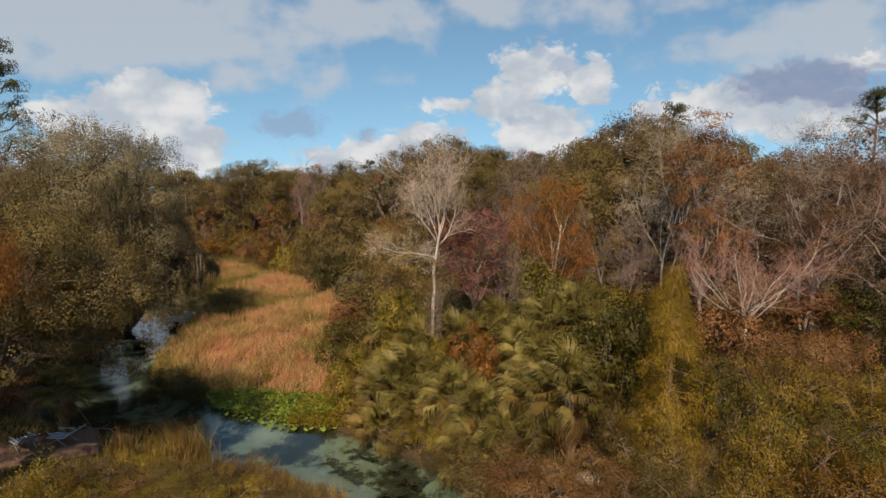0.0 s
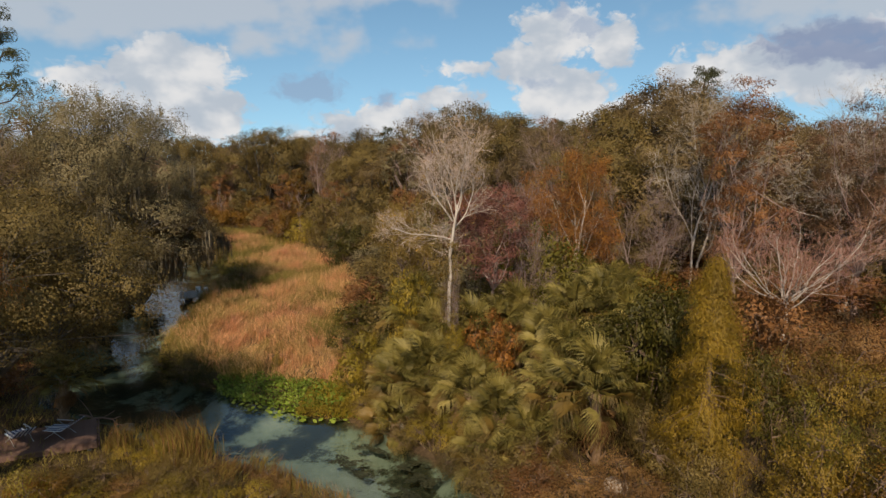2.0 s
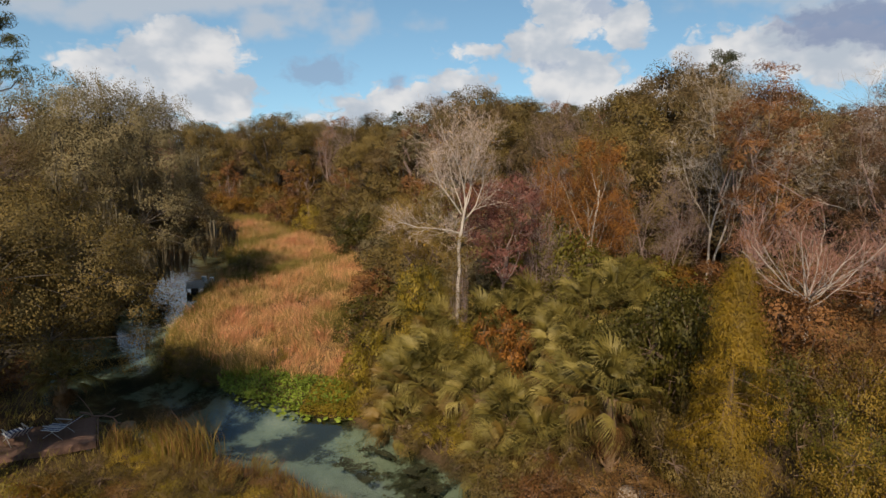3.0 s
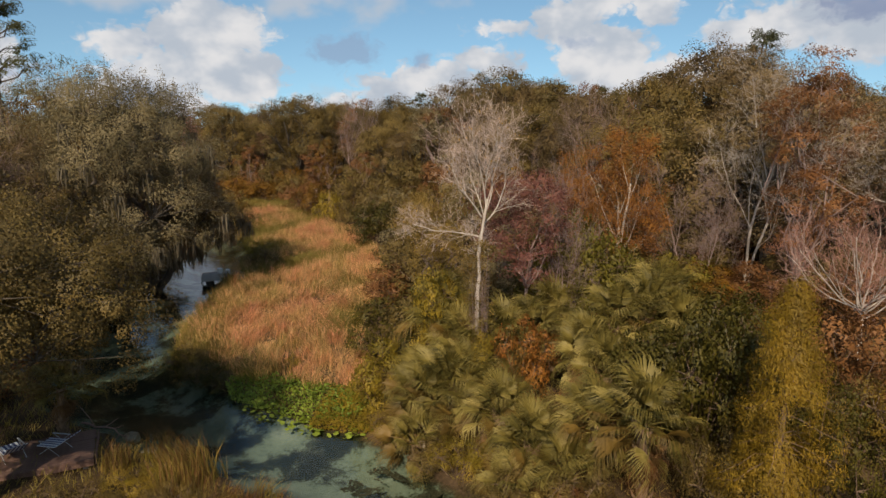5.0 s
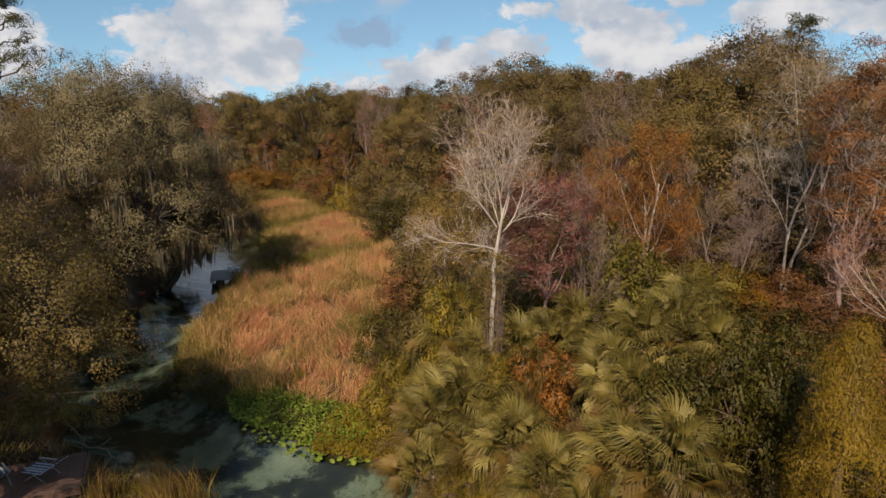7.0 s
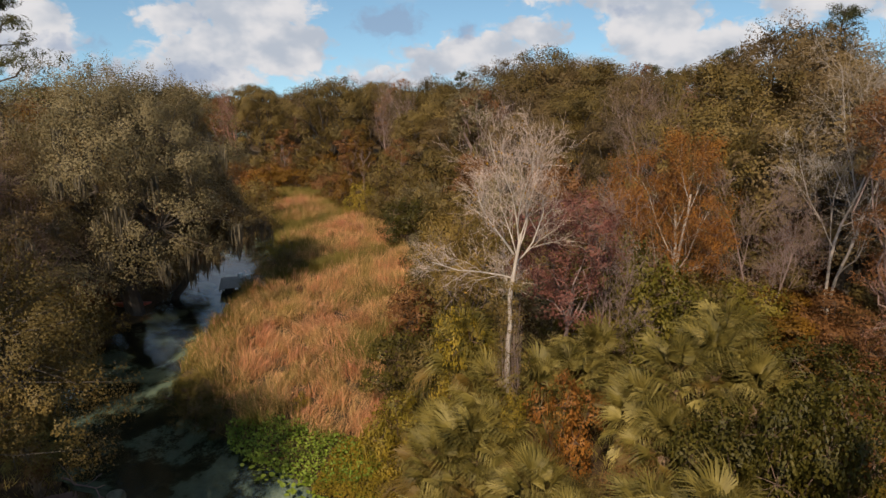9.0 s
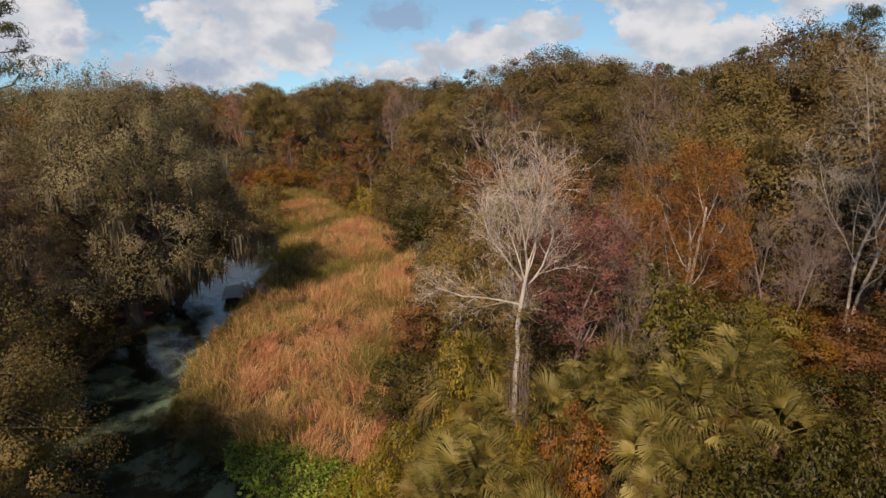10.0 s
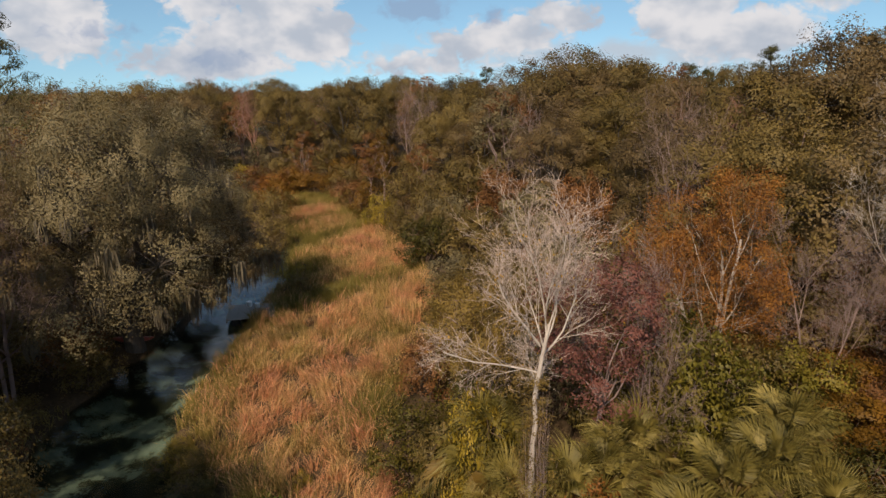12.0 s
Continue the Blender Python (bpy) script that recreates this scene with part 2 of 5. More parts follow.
BARK = bark_material("grey_brown_bark", (0.033, 0.026, 0.020), (0.120, 0.099, 0.081))
PALEBARK = bark_material("pale_sycamore_bark", (0.120, 0.092, 0.072), (0.56, 0.48, 0.41), 3.0)
GREYTWIG = bark_material("bare_grey_bark", (0.120, 0.082, 0.070), (0.296, 0.211, 0.186), 4.0)
PINKTWIG = bark_material("reddish_bare_twigs", (0.175, 0.082, 0.060), (0.42, 0.225, 0.172), 4.0)
SYCTWIG = bark_material("pinkish_sycamore_twigs", (0.28, 0.20, 0.16), (0.52, 0.41, 0.345), 4.0)
TWIG = bark_material("brown_twigs", (0.07, 0.045, 0.03), (0.18, 0.12, 0.085), 5.0)
BOOT = bark_material("palm_trunk_fibre", (0.10, 0.06, 0.035), (0.32, 0.21, 0.13), 9.0)
WOOD = bark_material("weathered_deck_boards", (0.080, 0.045, 0.033), (0.215, 0.132, 0.102), 7.0)
OLDWOOD = bark_material("grey_weathered_boards", (0.13, 0.115, 0.10), (0.36, 0.33, 0.30), 7.0)
STONE = plain_material("pale_limestone", (0.24, 0.19, 0.15), (0.52, 0.43, 0.36), 5.0, 0.9)
STEEL = plain_material("white_enamelled_tube", (0.30, 0.30, 0.30), (0.45, 0.45, 0.44), 20.0, 0.35)
PLASTIC = plain_material("white_plastic", (0.62, 0.62, 0.60), (0.80, 0.80, 0.78), 10.0, 0.4)
REDPLASTIC = plain_material("faded_red_plastic", (0.35, 0.07, 0.04), (0.50, 0.12, 0.07), 10.0, 0.45)
DARKFLOAT = plain_material("black_float", (0.012, 0.012, 0.013), (0.03, 0.03, 0.03), 10.0, 0.5)


def striped():
    m, t = material("blue_white_striped_canvas")
    place = t.nodes.new("ShaderNodeTexCoord").outputs["Object"]
    x = node(t, "ShaderNodeSeparateXYZ", place).outputs[0]
    wave = calc(t, "SINE", calc(t, "MULTIPLY", x, 2 * math.pi / 0.13))
    weave = node(t, "ShaderNodeTexNoise", place, None, 60.0, 3.0, 0.6).outputs[0]
    colour = blend(t, step(t, wave, 0.05, 0.25), (0.045, 0.065, 0.17), (0.60, 0.62, 0.66))
    colour = blend(t, calc(t, "MULTIPLY", weave, 0.3), colour, (0.3, 0.3, 0.32))
    return finish(m, t, principled(t, colour, 0.8))


STRIPES = striped()


def ground_material():
    """Leaf litter and thin grass on the land; pale sand with dark weed beds and a green tint of algae on the spring's bed."""
    m, t = material("ground")
    place = t.nodes.new("ShaderNodeNewGeometry").outputs["Position"]
    z = node(t, "ShaderNodeSeparateXYZ", place).outputs[2]
    a = node(t, "ShaderNodeTexNoise", place, None, 9.0, 6.0, 0.7).outputs[0]
    b = node(t, "ShaderNodeTexNoise", place, None, 0.35, 4.0, 0.6).outputs[0]
    c = node(t, "ShaderNodeTexNoise", place, None, 0.5, 5.0, 0.6).outputs[0]
    land = ramp(t, calc(t, "MULTIPLY_ADD", b, 0.6, calc(t, "MULTIPLY", a, 0.5)), ((0.35, (0.030, 0.021, 0.012)), (0.55, (0.085, 0.055, 0.030)), (0.75, (0.15, 0.10, 0.05))))
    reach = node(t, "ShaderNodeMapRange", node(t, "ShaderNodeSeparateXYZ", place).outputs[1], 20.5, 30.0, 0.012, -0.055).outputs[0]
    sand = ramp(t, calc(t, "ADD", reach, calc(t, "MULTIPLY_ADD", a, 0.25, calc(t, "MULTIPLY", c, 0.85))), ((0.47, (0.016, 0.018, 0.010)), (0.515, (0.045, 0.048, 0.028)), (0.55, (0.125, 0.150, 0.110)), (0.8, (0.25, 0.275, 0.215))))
    shore = step(t, calc(t, "MULTIPLY_ADD", c, 0.2, z), -0.04, 0.10)
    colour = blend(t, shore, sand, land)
    n = t.nodes.new("ShaderNodeBump")
    n.inputs["Strength"].default_value, n.inputs["Distance"].default_value = 0.8, 0.08
    t.links.new(a, n.inputs["Height"])
    return finish(m, t, principled(t, colour, 0.95, n.outputs[0], 0.1))


def water_material():
    """Clear spring water: tinted where one looks through, a mirror where one looks along it."""
    m, t = material("clear_spring_water")
    place = t.nodes.new("ShaderNodeNewGeometry").outputs["Position"]
    a = node(t, "ShaderNodeTexNoise", place, None, 3.0, 3.0, 0.6).outputs[0]
    n = t.nodes.new("ShaderNodeBump")
    n.inputs["Strength"].default_value, n.inputs["Distance"].default_value = 0.18, 0.05
    t.links.new(a, n.inputs["Height"])
    gloss = node(t, "ShaderNodeBsdfGlossy", (0.95, 0.97, 1.0, 1), 0.04)
    t.links.new(n.outputs[0], gloss.inputs["Normal"])
    clear = node(t, "ShaderNodeBsdfTransparent", (0.77, 0.86, 0.82, 1)).outputs[0]
    f = node(t, "ShaderNodeFresnel", 1.40)
    t.links.new(n.outputs[0], f.inputs["Normal"])
    return finish(m, t, node(t, "ShaderNodeMixShader", f.outputs[0], clear, gloss.outputs[0]).outputs[0])


GROUND, WATER = ground_material(), water_material()

# ---- building tools ----


class Geo:
    """Collects vertices and faces of three or four corners, and makes one mesh of them."""

    def __init__(self):
        self.v, self.f, self.n, self.up = [], [], 0, []

    def add(self, v, f, normals=None):
        v, f = np.asarray(v, dtype=np.float32).reshape(-1, 3), np.asarray(f, dtype=np.int32)
        if len(f):
            self.v.append(v)
            self.f.append(f + self.n)
            self.n += len(v)
            if normals is not None:
                self.up.append(np.asarray(normals, dtype=np.float32).reshape(-1, 3))
        return self

    def mesh(self, name, smooth=False):
        v = np.concatenate(self.v)
        loops = np.concatenate([f.ravel() for f in self.f])
        sizes = np.concatenate([np.full(len(f), f.shape[1], dtype=np.int32) for f in self.f])
        me = bpy.data.meshes.new(name)
        me.vertices.add(len(v))
        me.vertices.foreach_set("co", v.ravel())
        me.loops.add(len(loops))
        me.loops.foreach_set("vertex_index", loops)
        me.polygons.add(len(sizes))
        me.polygons.foreach_set("loop_start", np.concatenate([[0], np.cumsum(sizes)[:-1]]).astype(np.int32))
        me.polygons.foreach_set("use_smooth", np.full(len(sizes), smooth))
        me.update(calc_edges=True)
        if sum(len(n) for n in self.up) == len(v):
            # leaves take the soft roundness of the spray that they belong to
            me.polygons.foreach_set("use_smooth", np.full(len(sizes), True))
            me.attributes.new("custom_normal", "FLOAT_VECTOR", "POINT").data.foreach_set("vector", np.concatenate(self.up).ravel())
            me.update()
        return me


def unit(v):
    v = np.asarray(v, dtype=float)
    return v / np.maximum(np.linalg.norm(v, axis=-1, keepdims=True), 1e-9)


def tube(geo, pts, radii, sides=5):
    """A round, tapering limb along the points."""
    pts, radii = np.asarray(pts, float), np.asarray(radii, float)
    d = unit(np.gradient(pts, axis=0))
    side = np.cross(d, (0.31, 0.87, 0.37))
    u = unit(side)
    w = np.cross(d, u)
    a = np.arange(sides) * 2 * np.pi / sides
    ring = pts[:, None] + radii[:, None, None] * (np.cos(a)[None, :, None] * u[:, None] + np.sin(a)[None, :, None] * w[:, None])
    i, j = np.meshgrid(np.arange(len(pts) - 1), np.arange(sides), indexing="ij")
    k = (j + 1) % sides
    f = np.stack([i * sides + j, i * sides + k, (i + 1) * sides + k, (i + 1) * sides + j], -1).reshape(-1, 4)
    geo.add(ring, f)


def bent(rng, a, b, n=5, sag=0.12):
    """A crooked line from a to b."""
    a, b = np.asarray(a, float), np.asarray(b, float)
    s = np.linspace(0, 1, n)[:, None]
    off = rng.normal(0, 1, (n, 3)) * sag * np.linalg.norm(b - a) * np.sin(np.pi * s) * 0.6
    off[:, 2] += (np.sin(np.pi * s) * sag * np.linalg.norm(b - a))[:, 0] * 0.5
    return a + (b - a) * s + off


def leaves(geo, rng, pos, out, size, wide=0.5, three=False, droop=0.0):
    """One small blade at each position, turned roughly to face out."""
    n = len(pos)
    out = unit(out)
    face = unit(out + rng.normal(0, 0.45, (n, 3)))
    soft_normal = unit(out + face * 0.55)
    along = rng.normal(0, 1, (n, 3))
    along[:, 2] -= droop
    along = unit(along - face * np.sum(along * face, 1, keepdims=True))
    across = np.cross(face, along)
    s = size * rng.uniform(0.6, 1.35, (n, 1))
    a, b = along * s * 0.5, across * s * wide * 0.5
    if three:
        v = np.stack([pos + a, pos - a * 0.8 + b, pos - a * 0.8 - b], 1)
        f = np.arange(3 * n).reshape(-1, 3)
        geo.add(v, f, np.repeat(soft_normal, 3, 0))
    else:
        lift = face * s * 0.12
        v = np.stack([pos + a, pos + b + lift, pos - a, pos - b + lift], 1)
        f = np.arange(4 * n).reshape(-1, 4)
        geo.add(v, f, np.repeat(soft_normal, 4, 0))


def foliage(geo, rng, centres, radius, per, size, wide=0.5, three=False, flat=0.7, droop=0.0, up=0.4, way=None):
    """Sprays of leaves round the centres. way: where each spray faces, on the crown that it belongs to."""
    centres = np.asarray(centres, float)
    n = len(centres) * per
    c = np.repeat(centres, per, 0)
    r = np.repeat(np.broadcast_to(radius, len(centres)) * rng.uniform(0.6, 1.3, len(centres)), per)[:, None]
    d = unit(rng.normal(0, 1, (n, 3))) * rng.uniform(0.15, 1, (n, 1)) ** 0.5
    pos = c + d * r * np.array([1, 1, flat])
    out = d * 0.75 + np.array([0, 0, up])
    if way is not None:
        out = out + 0.75 * np.repeat(np.asarray(way), per, 0)
    leaves(geo, rng, pos, out, size, wide, three, droop)


def lobes(rng, n, wide, low, high, narrow=0.55):
    """Centres and radii of the big lobes of a domed, uneven crown."""
    k = np.arange(n) + 0.5
    z = 1 - 2 * k / n
    r = wide * narrow * rng.uniform(0.55, 1.0, n)
    deep = rng.uniform(0.62, 1.06, n)
    turn = np.arange(n) * 2.399 + rng.uniform(-0.5, 0.5, n)
    reach = np.sqrt(1 - z ** 2 * np.where(z > 0, 0.9, 0.55)) * (wide - 0.65 * r) * deep
    rise = (low + high) / 2 + z * ((high - low) / 2) * rng.uniform(0.8, 1.0, n)
    c = np.stack([np.cos(turn) * reach, np.sin(turn) * reach, np.clip(rise, low + 0.5 * r, high - 0.85 * r)], 1)
    c[0] = (c[0][0] * 0.4, c[0][1] * 0.4, high - 0.85 * r[0])
    c[1:4, 2] -= rng.uniform(0.0, 0.16, 3) * (high - low)
    return c, r


def over_lobes(rng, c, r, n, under=-0.55):
    """Points scattered over the outsides of the lobes, few beneath."""
    i = rng.choice(len(c), n, p=r ** 2 / np.sum(r ** 2))
    d = unit(rng.normal(0, 1, (n, 3)))
    d[:, 2] = np.where(d[:, 2] < under, -d[:, 2] * 0.6, d[:, 2])
    p = c[i] + unit(d) * (r[i] * rng.uniform(0.72, 1.06, n))[:, None] * np.array([1, 1, 0.8])
    return p, i


def strands(geo, rng, tops, length, count=5, wide=0.05):
    """Bunches of hanging ribbons with ragged ends."""
    tops = np.repeat(np.asarray(tops, float), count, 0)
    n = len(tops)
    p = tops + rng.normal(0, 0.09, (n, 3)) * np.array([1, 1, 0.5])
    l = length * rng.uniform(0.3, 1.2, (n, 1))
    t = rng.uniform(0, np.pi, n)
    w = np.stack([np.cos(t), np.sin(t), np.zeros(n)], 1) * wide * rng.uniform(0.5, 1.3, (n, 1))
    down, sway = np.array([0, 0, -1.0]), rng.normal(0, 0.06, (n, 3)) * l
    mid, low = p + down * l * 0.5 + sway, p + down * l + sway * 0.3
    v = np.stack([p - w * 0.7, p + w * 0.7, mid + w, mid - w, low], 1)
    k = np.arange(n)[:, None] * 5
    geo.add(v, k + np.array([[0, 1, 2, 3]]))
    geo.f.append(k + np.array([[3, 2, 4]]) + geo.n - 5 * n)


def grow(rng, p, d, length, radius, level, plan, limbs, tips, stem=-1):
    """A limb and, along it, its branches. plan: per level, branches, lean in degrees, length ratio, first branch's place, lift."""
    n = max(3, int(4 + length * 1.2)) if level < 2 else 3
    pts, d = [np.array(p, float)], unit(d)
    count, lean, ratio, first, lift = plan[min(level, len(plan) - 1)]
    for _ in range(n - 1):
        d = unit(d + rng.normal(0, 0.11 + 0.03 * level, 3) + np.array([0, 0, lift]))
        pts.append(pts[-1] + d * length / (n - 1))
    pts = np.array(pts)
    radii = np.linspace(radius, radius * (0.42 if level < len(plan) - 1 else 0.3), n)
    if level == 1:
        stem = len(limbs)
    limbs.append((pts, radii, level, stem))
    if level >= len(plan) - 1:
        tips.append(pts[-1])
        return
    turn = rng.uniform(0, 6.28)
    for i in range(count):
        f = first + (1 - first) * (i + rng.uniform(0.2, 0.9)) / count
        f = min(f, 0.99)
        at = f * (n - 1)
        k = min(int(at), n - 2)
        base = pts[k] + (pts[k + 1] - pts[k]) * (at - k)
        way = unit(pts[k + 1] - pts[k])
        turn += 2.4 + rng.uniform(-0.5, 0.5)
        u = unit(np.cross(way, (0.2, 0.3, 0.93) if abs(way[2]) < 0.9 else (1, 0.1, 0)))
        w = np.cross(way, u)
        a = radians(lean * rng.uniform(0.7, 1.25))
        new_way = way * math.cos(a) + (u * math.cos(turn) + w * math.sin(turn)) * math.sin(a)
        new_length = length * ratio * rng.uniform(0.7, 1.2) * (1.15 - 0.5 * f)
        grow(rng, base, new_way, new_length, max(radii[k] * rng.uniform(0.36, 0.56), 0.0045), level + 1, plan, limbs, tips, stem)


def thing(name, label, category, group="", kind=""):
    return tagged(new(name), label, category, group, kind)


def part(name, me, mat, parent, label=""):
    ob = new(name, me.mesh(name) if isinstance(me, Geo) else me)
    if not ob.data.materials:
        ob.data.materials.append(mat)
    ob.parent = parent
    return tagged(ob, label)


def recolour(ob, name, mat):
    """Another material for the parts of that name, on meshes that other copies share."""
    for o in ob.children:
        if o.name.split(".")[0] == name:
            o.material_slots[0].link = "OBJECT"
            o.material_slots[0].material = mat


def spot_at(x, y, size=1.0, tall=None, turn=0.0, sink=0.05):
    return Matrix.Translation((x, y, land(x, y) - sink)) @ Matrix.Rotation(turn, 4, "Z") @ Matrix.Diagonal((size, size, tall or size, 1))


# ---- kinds of plants ----


def moss_mesh(seed):
    rng, g = np.random.default_rng(seed), Geo()
    strands(g, rng, rng.normal(0, 0.1, (9, 3)) * (1, 1, 0.6), 1.0, 4, 0.035)
    me = g.mesh("moss_tuft")
    me.materials.append(MOSS)
    return me


MOSSES = [moss_mesh(k) for k in range(5)]


def broadleaf(name, label, seed, height, wide, low, mat, bark, lobe_count=12, clumps=200, per=60, size=0.13, clump=0.55, three=False, moss=0, moss_len=1.0, lean=(0, 0), trunk=0.25, flat=0.7, narrow=0.55, group="", wide_leaf=0.55, sides=6, shift=(0, 0), moss_top=0.45, sprigs=0):
    """A spreading tree: trunk, limbs to each lobe of the crown, twigs to each spray of leaves, and hanging moss where it has any."""
    rng = np.random.default_rng(seed)
    tree = thing(name, label, "tree", group)
    c, r = lobes(rng, lobe_count, wide, low, height, narrow)
    c[:, :2] += np.outer((c[:, 2] - low) / (height - low), lean) + np.array(shift)
    p, i = over_lobes(rng, c, r, clumps)
    wood = Geo()
    fork = np.array([lean[0] * 0.15 + shift[0] * 0.6, lean[1] * 0.15 + shift[1] * 0.6, low * 0.75 + 0.3])
    tube(wood, bent(rng, (0, 0, -0.3), fork, 5, 0.05), np.linspace(trunk * 1.35, trunk, 5), sides + 2)
    fine = wood if group else Geo()
    for k in range(len(c)):
        limb = wood if group else Geo()
        tube(limb, bent(rng, fork, c[k], 6, 0.12), np.linspace(trunk * 0.5, trunk * 0.13, 6), sides)
        if not group:
            part("limb", limb, bark, tree)
    for q, k in zip(p[:: 3 if group else 2], i[:: 3 if group else 2]):
        tube(fine, bent(rng, c[k], q, 3, 0.1), (min(trunk * 0.11, 0.022), min(trunk * 0.07, 0.015), 0.006), 3)
    part("trunk", wood, bark, tree)
    if not group:
        tagged(part("twig_haze", fine, bark, tree), kind="stuff")
    leaf = Geo()
    foliage(leaf, rng, p, clump, per, size, wide_leaf, three, flat, way=unit(p - c[i]))
    if sprigs:
        # loose upright sprays that break the outline
        top = p[np.argsort(-p[:, 2])[: sprigs * 3]][rng.permutation(sprigs * 3)[:sprigs]]
        rows = np.concatenate([top + np.array([0, 0, h]) + rng.normal(0, 0.12, top.shape) for h in (0.35, 0.55, 0.75, 0.95)])
        foliage(leaf, rng, rows, 0.22, 26, size, wide_leaf, three, 1.3)
    part("crown", leaf, mat, tree)
    if moss:
        low_half = np.flatnonzero(p[:, 2] < low + moss_top * (height - low))
        for q in p[rng.choice(low_half, moss)]:
            ob = new("moss_tuft", MOSSES[rng.integers(len(MOSSES))])
            ob.parent = tree
            s = moss_len * rng.uniform(0.4, 1.25)
            ob.matrix_basis = Matrix.Translation((*q[:2], q[2] - clump * 0.3)) @ Matrix.Rotation(rng.uniform(0, 6.28), 4, "Z") @ Matrix.Diagonal((0.5 + 0.5 * s, 0.5 + 0.5 * s, s, 1))
    return tree


def ribbons(geo, rng, ends, thick):
    """Thin twigs of three points each, flat, turned every way."""
    n = len(ends)
    side = unit(np.cross(ends[:, 2] - ends[:, 0], rng.normal(0, 1, (n, 3)))) * thick
    v = np.stack([ends[:, 0] - side, ends[:, 0] + side, ends[:, 1] + side * 0.7, ends[:, 1] - side * 0.7, ends[:, 2]], 1)
    k = np.arange(n)[:, None] * 5
    geo.add(v, k + np.array([[0, 1, 2, 3]]))
    geo.f.append((k + np.array([[3, 2, 4]]) + geo.n - 5 * n).astype(np.int32))


def bare_tree(name, label, seed, height, radius, plan, bark, forks=1, spread=0.0, trunk_share=0.45, leaf=None, per=0, size=0.1, clump=0.3, share=1.0, lean=(0, 0), sides=6, group="", twig=None, extra=(), haze=3, haze_length=1.0):
    """A leafless or half-bare tree: trunk or several stems, limbs and fine twigs; leaves, where it keeps some, at the twigs."""
    rng = np.random.default_rng(seed)
    tree = thing(name, label, "tree", group)
    limbs, tips = [], []
    for k in range(forks):
        a = k * 6.283 / max(forks, 1) + rng.uniform(-0.4, 0.4)
        d = (math.cos(a) * spread + lean[0], math.sin(a) * spread + lean[1], 1)
        grow(rng, (0.1 * math.cos(a) * (forks > 1), 0.1 * math.sin(a) * (forks > 1), -0.3), d, height * trunk_share * rng.uniform(0.9, 1.1), radius, 0, plan, limbs, tips)
    for z, way, long, thick in extra:
        grow(rng, (0, 0, z), way, long, thick, 1, plan, limbs, tips)
    top = max(q[0][:, 2].max() for q in limbs)
    scale = np.array([1, 1, height / top])
    stems, fine, arms, boughs = Geo(), Geo(), {}, []
    for pts, radii, level, stem in limbs:
        if level > 2:
            continue
        g = stems if level == 0 or (level < 3 and group) else arms.setdefault(stem, Geo()) if level == 1 else Geo()
        if level == 2 and not group:
            boughs.append((stem, g))
        tube(g, pts * scale, radii, (sides + 2, sides, 4, 3)[min(level, 3)])
    slim = [q for q in limbs if q[2] > 2]
    ends = np.array([(q[0][0], q[0][1], q[0][-1]) for q in slim]) * scale
    thick = np.array([q[1][0] for q in slim])[:, None]
    ribbons(fine, rng, ends, thick)
    for _ in range(haze):
        # the finest twigs, along the fine branches
        f = rng.uniform(0.1, 1.0, (len(ends), 1))
        a = ends[:, 0] + (ends[:, 2] - ends[:, 0]) * f
        d = unit(ends[:, 2] - ends[:, 0]) + rng.normal(0, 0.55, a.shape) + np.array([0, 0, 0.2])
        b = a + unit(d) * rng.uniform(0.2, 0.6, (len(ends), 1)) * haze_length
        ribbons(fine, rng, np.stack([a, (a + b) / 2, b], 1), np.full((len(ends), 1), 0.0034) * haze_length)
    part("trunk", stems, bark, tree)
    made = {stem: part("limb", g, bark, tree) for stem, g in arms.items()}
    for stem, g in boughs:
        part("branch", g, bark, made[stem])
    tagged(part("twig_haze", fine, twig or bark, tree), kind="stuff")
    if leaf:
        g = Geo()
        t = np.array(tips) * scale
        t = t[rng.random(len(t)) < share]
        foliage(g, rng, t, clump, per, size, 0.7, False, 0.9)
        part("crown", g, leaf, tree)
    return tree


def shrub(name, label, seed, wide, high, mat, count=7, clumps=90, per=45, size=0.09, clump=0.3, three=False, flat=0.8, wide_leaf=0.55):
    rng = np.random.default_rng(seed)
    bush = thing(name, label, "shrub", "shrubs")
    c, r = lobes(rng, count, wide, 0.1 * high, high, 0.5)
    p, i = over_lobes(rng, c, r, clumps, -0.8)
    wood = Geo()
    for k in range(len(c)):
        tube(wood, bent(rng, (rng.normal(0, 0.1), rng.normal(0, 0.1), -0.2), c[k], 4, 0.1), np.linspace(0.035, 0.012, 4), 4)
    for q, k in zip(p[::2], i[::2]):
        tube(wood, bent(rng, c[k], q, 3, 0.1), (0.012, 0.009, 0.005), 3)
    tagged(part("stem_tangle", wood, TWIG, bush), kind="stuff")
    g = Geo()
    foliage(g, rng, p, clump, per, size, wide_leaf, three, flat, way=unit(p - c[i]))
    part("foliage", g, mat, bush)
    return bush


